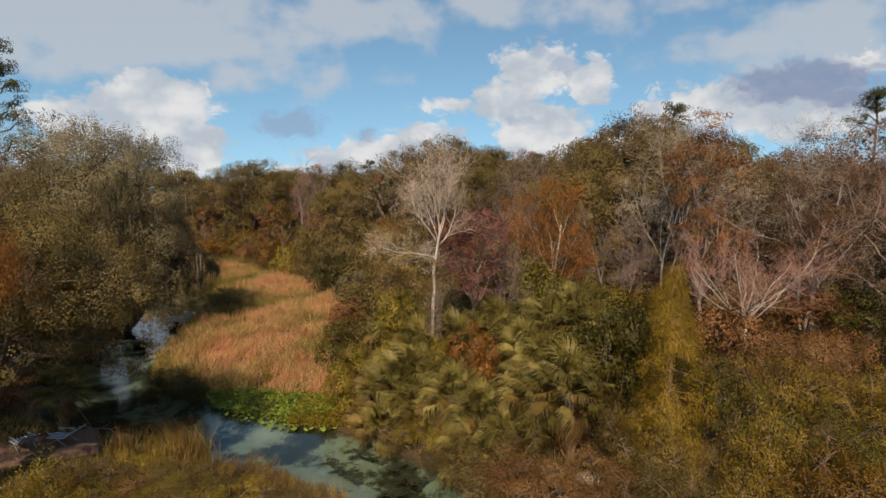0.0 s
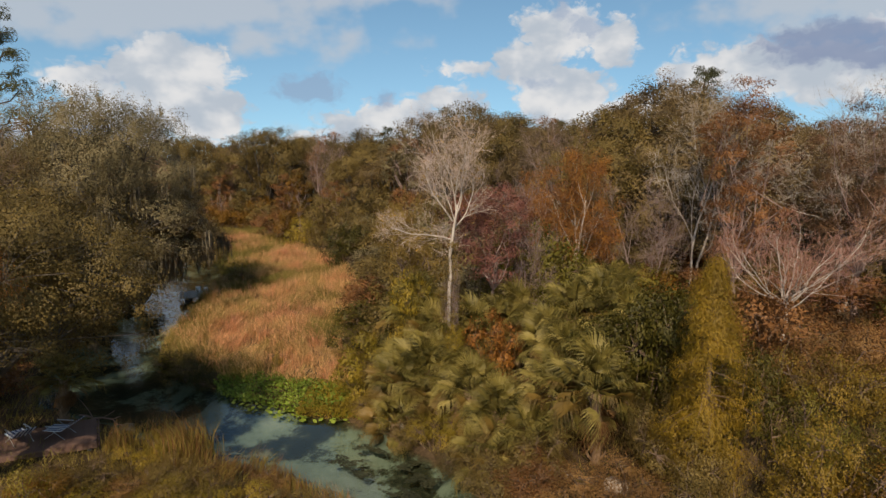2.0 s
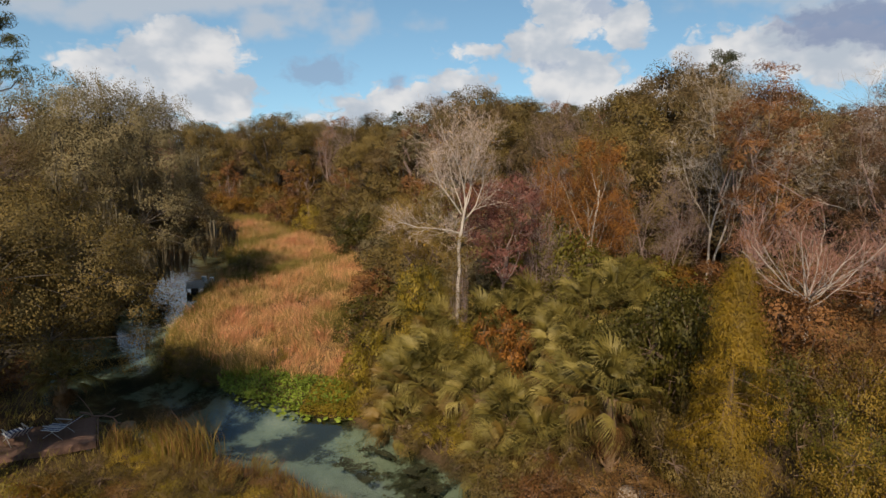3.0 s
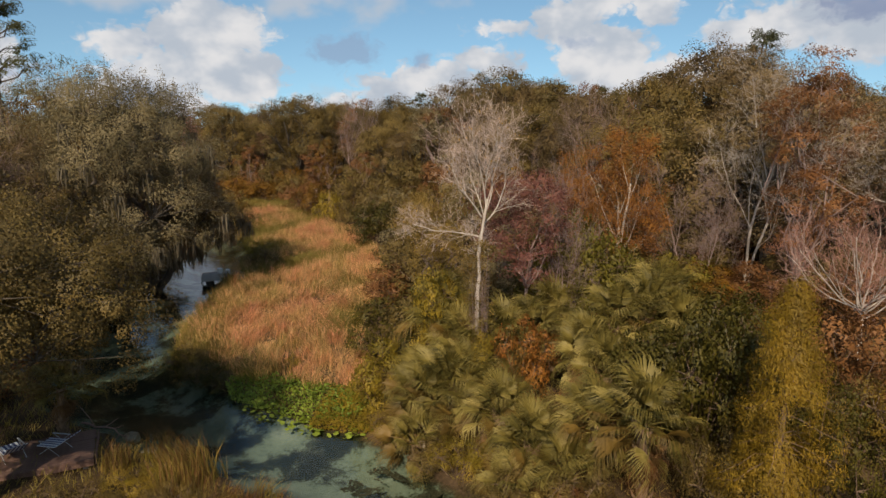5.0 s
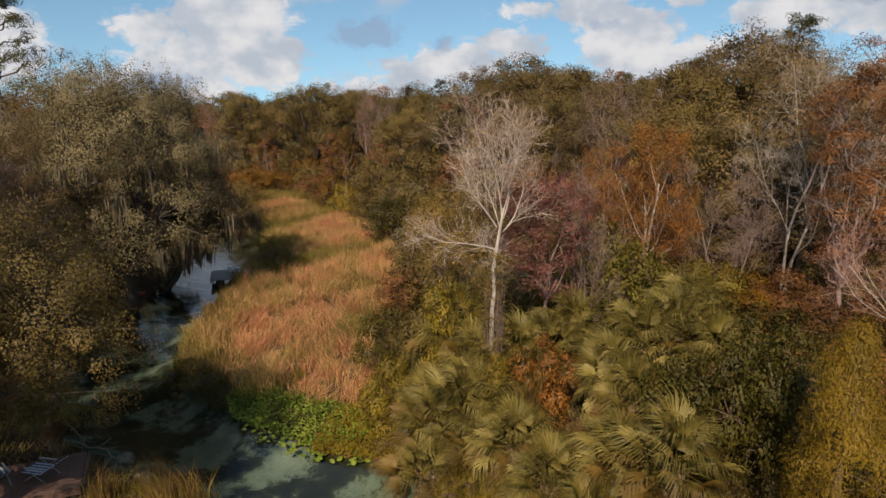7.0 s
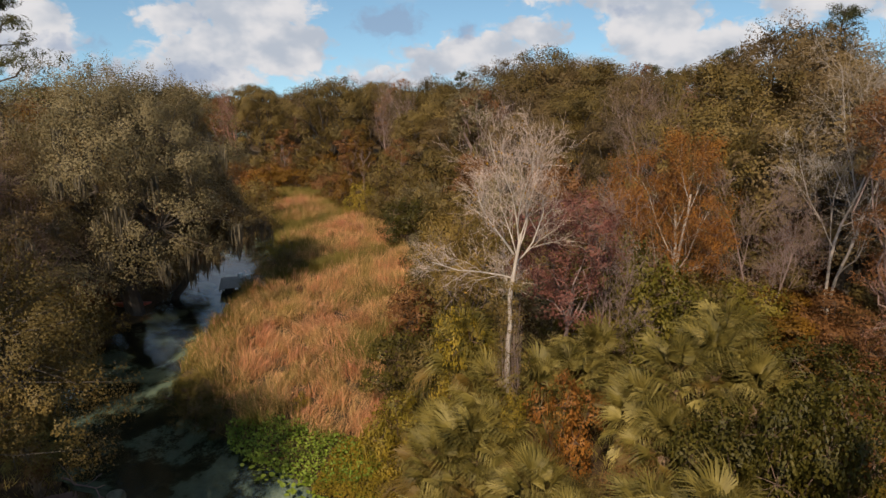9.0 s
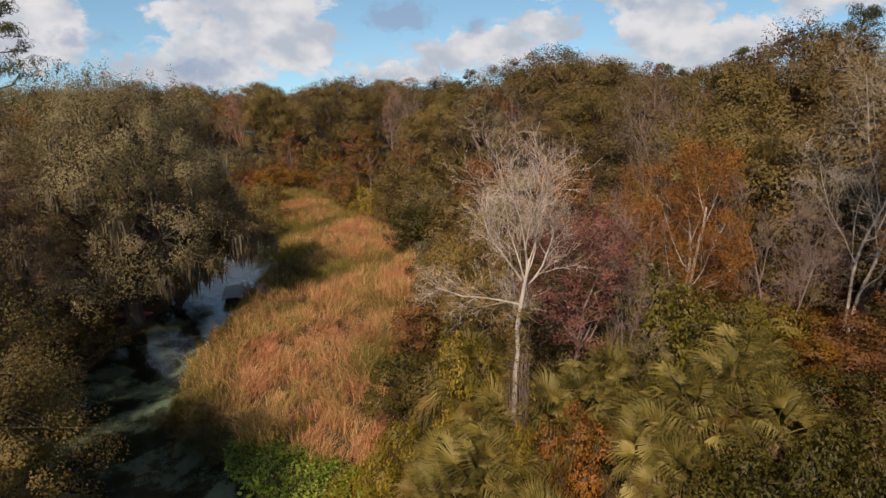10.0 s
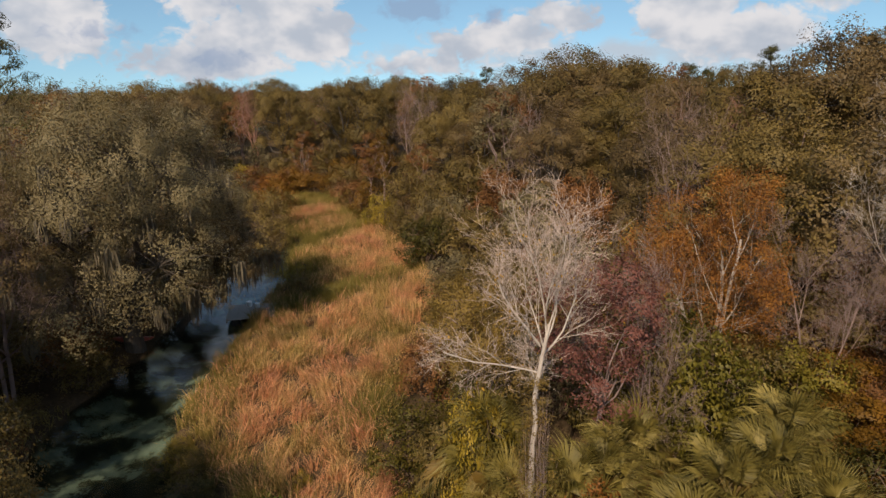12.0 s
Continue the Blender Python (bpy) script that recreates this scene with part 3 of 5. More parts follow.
def frond_mesh(seed, stalk=0.9, blade=0.95, droop=0.35, open_to=110, segments=38):
    """A fan palm's leaf along +x: an arching stalk, a folded fan of tapering fingers with hanging tips."""
    rng = np.random.default_rng(seed)
    g = Geo()
    s = np.linspace(0, 1, 5)
    path = np.stack([s * stalk, np.zeros(5), 0.12 * s - droop * 0.5 * s ** 2 * stalk], 1)
    tube(g, path, np.linspace(0.022, 0.011, 5), 3)
    hub = path[-1]
    for k in range(segments):
        a = radians(-open_to + 2 * open_to * k / (segments - 1)) + rng.normal(0, 0.02)
        length = blade * (1 - 0.52 * abs(a) / 2.1) * rng.uniform(0.88, 1.08)
        d = np.array([math.cos(a), math.sin(a), 0.0])
        n = np.array([-math.sin(a), math.cos(a), 0.0])
        fold = 0.7 * abs(math.sin(a))
        tip = rng.uniform(0.7, 2.4)
        w = 0.0138 * blade
        z = lambda f: hub[2] + fold * f * length * 0.6 - droop * f ** 2 * length * 0.6 - tip * 0.34 * max(0, f - 0.5) ** 2 * length * 3
        pts = [hub + np.array([0, 0, 0.0])]
        for f, half in ((0.3, w), (0.66, w * 0.62)):
            q = hub + d * f * length
            q[2] = z(f)
            pts += [q - n * half + np.array([0, 0, 0.012]), q + n * half - np.array([0, 0, 0.012])]
        q = hub + d * length * (1 - 0.1 * tip)
        q[2] = z(1.0)
        pts.append(q)
        g.add(pts, [[0, 2, 1]])
        g.f.append(np.array([[1, 2, 4, 3]], dtype=np.int32) + g.n - 6)
        g.f.append(np.array([[3, 4, 5]], dtype=np.int32) + g.n - 6)
    return g.mesh("frond")


FRONDS = [frond_mesh(k, (0.95, 1.05, 0.8, 1.0)[k], (1.0, 1.1, 0.95, 1.05)[k], (0.35, 0.65, 0.95, 0.5)[k], 104, 50) for k in range(4)]
DEADFRONDS = [frond_mesh(20 + k, 0.8, 0.95, 0.9, 70, 24) for k in range(2)]
for me in FRONDS:
    me.materials.append(PALM)
for me in DEADFRONDS:
    me.materials.append(PALMDEAD)


def palm(seed, trunk_height, count=22, dead=5, yellow=0.2, label="cabbage palm with grey-green fan fronds among low shrubs"):
    rng = np.random.default_rng(seed)
    tree = thing("fan_palm", label, "palm tree", "fan palms")
    wood = Geo()
    n = max(4, int(trunk_height * 5))
    s = np.linspace(0, 1, n)
    path = np.stack([0.1 * s ** 2, 0.06 * s, -0.3 + s * (trunk_height + 0.3)], 1)
    tube(wood, path, 0.17 + 0.03 * np.sin(np.arange(n) * 2.1), 8)
    for k in range(int(trunk_height * 16)):
        a, z = k * 2.4, rng.uniform(0.1, trunk_height)
        d = np.array([math.cos(a), math.sin(a), 0])
        base = np.array([0.1 * (z / trunk_height) ** 2, 0, z])
        tube(wood, [base + d * 0.12, base + d * 0.24 + (0, 0, 0.12), base + d * 0.3 + (0, 0, 0.3)], (0.05, 0.04, 0.015), 4)
    part("trunk", wood, BOOT, tree)
    for k in range(count + dead):
        old = k >= count
        f = k / count
        up = 88 - 108 * f ** 1.15 + rng.normal(0, 6) if not old else rng.uniform(-84, -28)
        ob = new("frond", (DEADFRONDS if old else FRONDS)[rng.integers(2 if old else 4)])
        ob.parent = tree
        big = rng.uniform(0.85, 1.12)
        ob.matrix_basis = Matrix.Translation((0.1, 0.06, trunk_height - (0.15 if old else 0) * rng.random())) @ Matrix.Rotation(k * 2.4 + rng.uniform(-0.3, 0.3), 4, "Z") @ Matrix.Rotation(-radians(up), 4, "Y") @ Matrix.Rotation(rng.normal(0, 0.35), 4, "X") @ Matrix.Diagonal((big, big, big, 1))
        if not old and f > 0.55 and rng.random() < yellow * 2:
            ob.material_slots[0].link = "OBJECT"
            ob.material_slots[0].material = PALMYEL
    return tree


def inside(x, y, outline):
    """Which of the points lie within the outline."""
    x, y = np.asarray(x, float), np.asarray(y, float)
    hit = np.zeros(x.shape, bool)
    for (ax, ay), (bx, by) in zip(outline, outline[1:] + outline[:1]):
        hit ^= ((ay > y) != (by > y)) & (x < (bx - ax) * (y - ay) / (by - ay + 1e-12) + ax)
    return hit


def blades(geo, rng, x, y, height, wide, lean=0.25, joints=True):
    """Standing grass blades, bent over at the tips."""
    n = len(x)
    p = np.stack([x, y, land(x, y) - 0.03], 1)
    h = height * rng.uniform(0.55, 1.25, (n, 1))
    t = rng.uniform(0, np.pi, n)
    w = np.stack([np.cos(t), np.sin(t), np.zeros(n)], 1) * wide * rng.uniform(0.6, 1.3, (n, 1))
    lay = 0.26 * np.sin(0.9 * x + 1.7 * np.sin(0.7 * y)), 0.2 * np.sin(1.1 * y + 1.3 * np.sin(0.8 * x))
    tilt = np.stack([rng.normal(0.08, lean, n) + lay[0], rng.normal(0.0, lean, n) + lay[1], np.zeros(n)], 1) * h
    up = np.array([0, 0, 1.0]) * h
    if joints:
        mid, top = p + up * 0.55 + tilt * 0.35, p + up * 0.95 + tilt * 1.25
        v = np.stack([p - w, p + w, mid + w * 0.8, mid - w * 0.8, top], 1)
        k = np.arange(n)[:, None] * 5
        geo.add(v, k + np.array([[0, 1, 2, 3]]))
        geo.f.append((k + np.array([[3, 2, 4]]) + geo.n - 5 * n).astype(np.int32))
    else:
        geo.add(np.stack([p - w, p + w, p + up + tilt], 1), np.arange(3 * n).reshape(-1, 3))

# ---- the lie of the land ----
CREEK = [(-24, 62, 2.2), (-22, 54, 2.2), (-21, 47.5, 2.0), (-19.6, 42, 2.1), (-18.9, 37, 2.3), (-17.6, 32, 2.6), (-14.8, 28.4, 2.8), (-11.2, 26.0, 2.3), (-7.6, 24.2, 2.1), (-4.2, 22.6, 2.4), (-1.2, 19.6, 1.9), (1.5, 14.5, 1.6), (4.0, 6.0, 1.6), (4.0, -30, 2.0)]
MEADOW = [(-13.5, 30.2), (-10.6, 29.3), (-6.0, 28.2), (-4.6, 27.6), (-5.2, 30), (-6.4, 35.5), (-6.8, 41), (-7.0, 47), (-8.2, 52), (-12.6, 64), (-17.5, 70), (-24, 80), (-26, 86), (-38, 84), (-33, 80), (-28, 72), (-23, 62), (-19.6, 54), (-18.4, 47), (-17.2, 41), (-16.2, 36), (-15.0, 32.5)]


def creek(x, y):
    """How far a place lies from the creek's edge: negative in the water."""
    x, y = np.asarray(x, float), np.asarray(y, float)
    best = np.full(x.shape, 1e9)
    for (ax, ay, aw), (bx, by, bw) in zip(CREEK, CREEK[1:]):
        dx, dy = bx - ax, by - ay
        f = np.clip(((x - ax) * dx + (y - ay) * dy) / (dx * dx + dy * dy), 0, 1)
        best = np.minimum(best, np.hypot(x - ax - f * dx, y - ay - f * dy) - (aw + f * (bw - aw)))
    return best


def land(x, y):
    """Height of the ground."""
    x, y = np.asarray(x, float), np.asarray(y, float)
    d = creek(x, y) + 0.25 * np.sin(x * 1.9 + 0.6 * y) * np.sin(y * 1.6) + 0.12 * np.sin(4.1 * x + 2.0) * np.sin(3.7 * y)
    bed = np.where(d < 0, -0.75 * (1 - np.exp(np.minimum(d, 0) * 1.1)), 0.42 * (1 - np.exp(-np.maximum(d, 0) * 0.5)))
    rise = np.clip((x - 2.0) / 12, 0, 1)
    hill = 1.3 * rise * rise * (3 - 2 * rise) * np.clip((d - 1) / 4, 0, 1) * np.clip((46 - y) / 14, 0.15, 1)
    lumps = 0.10 * np.sin(0.7 * x + 1.3) * np.sin(0.6 * y) + 0.05 * np.sin(2.1 * x) * np.cos(1.7 * y + 0.5)
    fall = -0.013 * np.maximum(y - 150, 0)
    return bed + hill + lumps * np.clip((d + 0.2) / 2, 0, 1) + fall


def build_ground():
    """One sheet, fine near the creek and coarser out to the horizon."""
    def axis(lo, hi, pitch):
        mid = np.arange(lo, hi + pitch, pitch)
        far = np.cumsum(np.geomspace(pitch * 1.5, 520, 22))
        return np.concatenate([(lo - far)[::-1], mid, hi + far])
    x, y = axis(-42, 34, 0.42), axis(0, 92, 0.42)
    gx, gy = np.meshgrid(x, y, indexing="ij")
    v = np.stack([gx, gy, land(gx, gy)], -1)
    n, m = len(x), len(y)
    i, j = np.meshgrid(np.arange(n - 1), np.arange(m - 1), indexing="ij")
    k = i * m + j
    g = Geo().add(v, np.stack([k, k + m, k + m + 1, k + 1], -1).reshape(-1, 4))
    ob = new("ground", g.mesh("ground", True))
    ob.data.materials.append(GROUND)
    tagged(ob, "brown leaf-littered soil sloping into a sandy creek bed", "ground", kind="structure")


def build_water():
    g = Geo()
    x, y = np.meshgrid(np.linspace(-34, 14, 40), np.linspace(-30, 70, 60), indexing="ij")
    v = np.stack([x, y, np.zeros_like(x)], -1)
    i, j = np.meshgrid(np.arange(39), np.arange(59), indexing="ij")
    k = i * 60 + j
    g.add(v, np.stack([k, k + 60, k + 61, k + 1], -1).reshape(-1, 4))
    ob = new("water", g.mesh("water", True))
    ob.data.materials.append(WATER)
    ob.visible_shadow = False
    tagged(ob, "clear green-blue spring creek mirroring the cloudy sky", "water", kind="structure")


build_ground()
build_water()

# ---- trees by the creek ----


def put(ob, x, y, size=1.0, tall=None, turn=0.0):
    ob.matrix_basis = spot_at(x, y, size, tall, turn)
    return ob


def again(ob, x, y, size=1.0, tall=None, turn=0.0, **mats):
    c = copy_thing(ob, spot_at(x, y, size, tall, turn))
    for name, mat in mats.items():
        recolour(c, name, mat)
    return c


def named(ob, label):
    ob["label"] = label
    return ob


# the mossy live oak that leans over the creek
put(broadleaf("live_oak", "spreading grey-green live oak hung with Spanish moss over the creek", 11, 13.5, 6.9, 2.2, GREYOAK, BARK, 26, 760, 310, 0.074, 0.82, True, wide_leaf=0.8, flat=0.95, sprigs=30, moss=150, moss_len=1.15, lean=(0.6, 0.3), trunk=0.42, shift=(-0.2, -0.6), moss_top=0.8), -22.2, 40.5)
put(broadleaf("live_oak", "smaller grey-green live oak trailing long Spanish moss", 12, 8.0, 3.2, 3.3, OAK, BARK, 12, 240, 230, 0.072, 0.55, True, wide_leaf=0.75, sprigs=10, moss=70, moss_len=1.5, lean=(0.4, 0), trunk=0.2, shift=(3.2, -0.6)), -21.9, 43.8)
# the dark tree beside the deck
deck_oak = put(broadleaf("live_oak", "dense olive-green oak with drooping branches beside the deck", 13, 9.2, 5.4, 3.3, NEAROAK, BARK, 26, 900, 270, 0.06, 0.58, True, wide_leaf=0.8, flat=0.85, sprigs=20, moss=10, moss_len=0.5, lean=(0.4, 0.2), trunk=0.32), -14.2, 19.0)
deck_oak.matrix_basis = deck_oak.matrix_basis @ Matrix.Diagonal((0.93, 0.78, 0.97, 1.0))
put(broadleaf("live_oak", "olive-brown oak with a broad crown on the creek's bank", 14, 11.5, 5.2, 3.0, OAK, BARK, 14, 340, 220, 0.078, 0.6, True, wide_leaf=0.75, moss=20, moss_len=0.8, trunk=0.35), -24.0, 30.5)

SPREADING = [(6, 46, 0.64, 0.3, 0.05), (6, 46, 0.6, 0.15, 0.05), (5, 42, 0.6, 0.15, 0.05), (5, 34, 0.7, 0.2, 0.04), (1, 30, 0.5, 0.2, 0.0)]
put(bare_tree("bare_tree", "leafless pinkish-grey tree at the wood's edge", 21, 11.2, 0.11, SPREADING, GREYTWIG, 2, 0.2, 0.45), -23.2, 33.5)
put(bare_tree("bare_tree", "leafless grey tree with dense fine twigs", 22, 10.6, 0.10, SPREADING, PINKTWIG, 2, 0.25, 0.45), -27.0, 31.0)

# the pale sycamore in the middle
SYCAMORE = [(5, 27, 0.60, 0.91, 0.0), (9, 40, 0.5, 0.14, 0.07), (7, 36, 0.55, 0.2, 0.09), (5, 32, 0.6, 0.2, 0.06), (1, 30, 0.5, 0.3, 0.0)]
put(bare_tree("sycamore", "bare pale-barked sycamore with upswept white branches", 37, 11.6, 0.105, SYCAMORE, PALEBARK, 1, 0.0, 0.66, YELLOW, 2, 0.065, 0.25, 0.09, twig=SYCTWIG, extra=((6.2, (-1, -0.3, 0.12), 2.5, 0.030), (6.6, (0.9, 0.3, 0.45), 2.2, 0.03), (5.4, (-0.5, 0.8, 0.5), 1.5, 0.02), (6.9, (-0.6, -0.4, 0.9), 2.2, 0.034)), haze=1), -0.3, 27.3)


def vine(tree, seed, low, high, mat, label):
    """Leafy climbers and bare runners round a trunk."""
    r, g, runners = np.random.default_rng(seed), Geo(), Geo()
    n = 640
    z = r.uniform(low, high, n)
    a = r.uniform(0, 6.28, n)
    reach = r.uniform(0.05, 0.8, n) * (1.3 - (z - low) / (high - low))
    trunk = next(c for c in tree.children if c.name.startswith("trunk"))
    stem = np.array([v.co for v in trunk.data.vertices])
    axis = np.array([stem[np.argsort(np.abs(stem[:, 2] - h))[:10], :2].mean(0) for h in z])
    p = np.stack([axis[:, 0] + np.cos(a) * reach, axis[:, 1] + np.sin(a) * reach, z], 1)
    foliage(g, r, p[::3], 0.2, 20, 0.055, 0.6)
    q = p[::3]
    foot = np.stack([axis[::3, 0] * 0.4 + np.cos(a[::3]) * 0.25, axis[::3, 1] * 0.4 + np.sin(a[::3]) * 0.25, q[:, 2] * 0.3], 1)
    ribbons(runners, r, np.stack([foot, (foot + q) / 2, q + r.normal(0, 0.15, q.shape) + (0, 0, 0.6)], 1), np.full((len(q), 1), 0.006))
    part("climbing_vine", g, mat, tree, label)
    tagged(part("runner_tangle", runners, GREYTWIG, tree), kind="stuff")


vine(bpy.context.scene.objects["sycamore"], 39, 0.6, 6.4, VINE, "yellowing climber round the trunk")
put(broadleaf("young_maple", "small crimson-leaved maple behind the pale sycamore", 41, 8.7, 2.3, 4.4, RED, GREYTWIG, 12, 230, 80, 0.075, 0.4, trunk=0.07), 1.5, 31.0)
again_maple = bpy.context.scene.objects["young_maple"]
again(again_maple, -2.2, 30.8, 0.75, 0.95, 1.0, crown=VINE)["label"] = "small tree with olive-yellow leaves behind the sycamore"
put(bare_tree("bare_tree", "thin leafless tree with a pinkish haze of twigs", 23, 9.4, 0.05, SPREADING, GREYTWIG, 2, 0.25, 0.4, haze=2), 2.9, 32.8)

# the rust-coloured sycamore and its neighbours
put(bare_tree("sycamore", "half-bare sycamore with rust-orange leaves and pale trunks", 37, 10.0, 0.11, SPREADING, PALEBARK, 3, 0.16, 0.5, RUST, 58, 0.065, 0.46, 0.36, haze=1, twig=TWIG), 6.3, 39.2)
put(bare_tree("bare_tree", "tall leafless grey tree with a mottled trunk", 24, 13.6, 0.08, SPREADING, PALEBARK, 2, 0.12, 0.55, haze=4), 13.2, 38.6)
put(bare_tree("bare_tree", "leafless grey tree leaning over the shrubs", 25, 8.4, 0.05, SPREADING, GREYTWIG, 2, 0.3, 0.45), 10.4, 39.0)
put(broadleaf("sweetgum", "tall narrow tree with thin rust-brown leaves", 42, 12.6, 2.2, 2.6, SWEETGUM, GREYTWIG, 18, 300, 70, 0.085, 0.42, trunk=0.10), 13.9, 34.8)
put(broadleaf("sweetgum", "brown-leaved tree with a ragged thin crown", 43, 11.6, 3.0, 3.0, RUSSET, GREYTWIG, 16, 300, 70, 0.09, 0.5, trunk=0.12), 19.6, 34.0)
FAN = [(14, 52, 1.75, 0.80, 0.0), (6, 32, 0.55, 0.2, 0.03), (5, 32, 0.6, 0.2, 0.03), (5, 30, 0.6, 0.15, 0.02), (1, 30, 0.5, 0.2, 0.0)]
put(bare_tree("bare_tree", "low fan-shaped leafless tree with reddish twig tips", 26, 7.3, 0.12, FAN, PALEBARK, 1, 0.0, 0.42, twig=PINKTWIG, haze=2), 13.2, 28.0)
put(bare_tree("bare_tree", "leafless grey tree tangled with vines", 27, 12.0, 0.10, SPREADING, GREYTWIG, 2, 0.2, 0.5), 22.5, 31.0)
put(bare_tree("bare_tree", "tall leafless tree with pale upper branches", 28, 13.6, 0.085, SPREADING, PALEBARK, 2, 0.15, 0.55), 22.0, 39.0)


def cypress(label, seed, high, wide, mat, low=0.06):
    rng = np.random.default_rng(seed)
    tree = thing("bald_cypress", label, "tree")
    wood, g = Geo(), Geo()
    tube(wood, bent(rng, (0, 0, -0.3), (0, 0, high), 8, 0.01), np.linspace(0.13, 0.02, 8), 6)
    tops = []
    for k in range(150 if low < 0.5 else 26):
        f = rng.uniform(low, 0.98) ** 0.9
        reach = wide * ((1 - f) ** 0.6 if low < 0.5 else 1.0) * rng.uniform(0.45, 1.08)
        a = k * 2.4
        base = np.array([0, 0, f * high])
        tip = base + np.array([math.cos(a) * reach, math.sin(a) * reach, 0.15 - 0.35 * reach])
        line = bent(rng, base, tip, 4, 0.08)
        tube(wood, line, np.linspace(0.014, 0.005, 4), 3)
        tops += [line[1] * 0.5 + line[2] * 0.5, line[2], line[3], line[3] - (0, 0, 0.25)]
    tops = np.array(tops)
    foliage(g, rng, tops, 0.3, 120, 0.085, 0.16, False, 1.35, 1.8, 0.2, way=unit(tops * (1, 1, 0) + (0, 0, 0.15)))
    part("trunk", wood, TWIG, tree)
    part("crown", g, mat, tree)
    return tree


put(cypress("young bald cypress with feathery ochre-green needles", 51, 6.4, 1.8, CYPRESS), 6.9, 19.2)
put(cypress("slender bald cypress turning copper-orange", 52, 8.7, 1.25, RUST, 0.78), -10.9, 15.2)

# ---- the woods: evergreen oaks, thin autumn trees, bare trees and pines ----
woods = np.random.default_rng(5)
wood_oaks = [broadleaf("woodland_oak", "broad olive-brown evergreen oak in the woods", 60 + k, (13, 12, 14, 11)[k], (5.2, 4.6, 4.8, 5.4)[k], (3.5, 3, 4, 2.5)[k], (OAK, OLIVE, OAK, OLIVE)[k], BARK, 17, 310, 140, 0.13, 0.76, True, flat=0.85, wide_leaf=0.7, trunk=0.3, narrow=0.46, group="woodland trees", sides=4) for k in range(4)]
thin = [broadleaf("woodland_tree", "thin-crowned woodland tree with brown autumn leaves", 70 + k, (12, 13)[k], (3.0, 3.6)[k], 3.5, BROWN, GREYTWIG, 10, 120, 56, 0.19, 0.65, True, trunk=0.2, group="woodland trees", sides=4) for k in range(2)]
LIGHTBARE = [(6, 36, 0.62, 0.35, 0.06), (7, 36, 0.62, 0.15, 0.07), (7, 34, 0.65, 0.15, 0.05), (1, 30, 0.5, 0.2, 0.0)]
bare = [bare_tree("bare_woodland_tree", "leafless pinkish-grey tree in the woods", 80 + k, 12.5, 0.11, LIGHTBARE, (GREYTWIG, PINKTWIG)[k], 2, 0.2, 0.5, group="woodland trees", sides=4, haze=2, haze_length=2.0) for k in range(2)]


def pine(label, seed, high):
    rng = np.random.default_rng(seed)
    tree = thing("pine", label, "tree", "woodland trees")
    wood, g, tops = Geo(), Geo(), []
    tube(wood, bent(rng, (0, 0, -0.3), (0, 0, high), 8, 0.02), np.linspace(0.2, 0.05, 8), 7)
    for k in range(26):
        z = high * rng.uniform(0.66, 1.0)
        a, reach = k * 2.4, (0.6 + 2.0 * (1 - z / high) * 3) * rng.uniform(0.7, 1.2)
        line = bent(rng, (0, 0, z - 0.3), (math.cos(a) * reach, math.sin(a) * reach, z + 0.3), 4, 0.1)
        tube(wood, line, np.linspace(0.05, 0.015, 4), 4)
        tops += [line[2], line[3], line[3] + rng.normal(0, 0.3, 3)]
    foliage(g, rng, tops, 0.55, 60, 0.3, 0.14, False, 0.6)
    part("trunk", wood, BARK, tree)
    part("crown", g, PINE, tree)
    return tree


pines = pine("tall pine with tufts of needles at its top", 90, 17)


def tree_at(kind, x, y, high, **mats):
    """A woodland tree of a chosen height, turned at random."""
    source = kind[woods.integers(len(kind))]
    own = {"woodland_oak": (13, 12, 14, 11), "woodland_tree": (12, 13), "bare_woodland_tree": (12.5, 12.5)}[source.name.split(".")[0]][kind.index(source)]
    s = high / own
    return again(source, x, y, s * woods.uniform(0.92, 1.12), s, woods.uniform(0, 6.28), **mats)


# oaks beyond the view's left edge, added to shade the creek and its bank
for x, y, h in ((-21.0, 23.0, 10.4), (-25.5, 26, 11), (-28, 21.5, 11), (-20.5, 15.5, 10.2), (-25.5, 15.5, 11), (-31, 29, 11.4), (-30, 36, 11.6)):
    tree_at(wood_oaks, x, y, h)
# trees that stand out in the woods
for x, y, h in ((16, 47, 11.2), (20, 50.5, 11.8), (24.5, 47.5, 11.6), (29, 52, 12.2), (11.5, 53, 11), (31, 43, 11.8), (6, 57, 11.2), (-1, 68, 11.4), (4, 70, 12)):
    tree_at(wood_oaks, x, y, h)
for x, y, h in ((17.4, 61.5, 16.9), (13.5, 60.0, 13.8), (20.6, 62, 15.8), (24, 56, 14), (0.6, 92, 17.2), (-3.2, 91, 15.6), (4.2, 90, 15.4), (8.0, 96, 15.6)):
    tree_at(wood_oaks, x, y, h)
for x, y, h in ((-29, 118.5, 13.4), (-33, 118, 12.2), (-24.5, 119, 12.4), (-44, 112, 12), (-18, 112, 12.4), (-11, 104, 12.0), (-9.5, 82, 10.5), (-13, 88, 11.0)):
    tree_at(wood_oaks, x, y, h)
for x, y, h in ((7.9, 79, 13.0), (12.5, 80, 12.6), (-38, 110, 11.8), (11, 72, 11.0), (7.6, 58, 13.2), (10.4, 60, 13.4), (12.8, 58, 12.6), (-3.0, 74, 12.6), (25.5, 45, 13.5), (28, 38, 13.6), (19, 46, 12.2), (-8.6, 100, 14)):
    tree_at(bare, x, y, h)
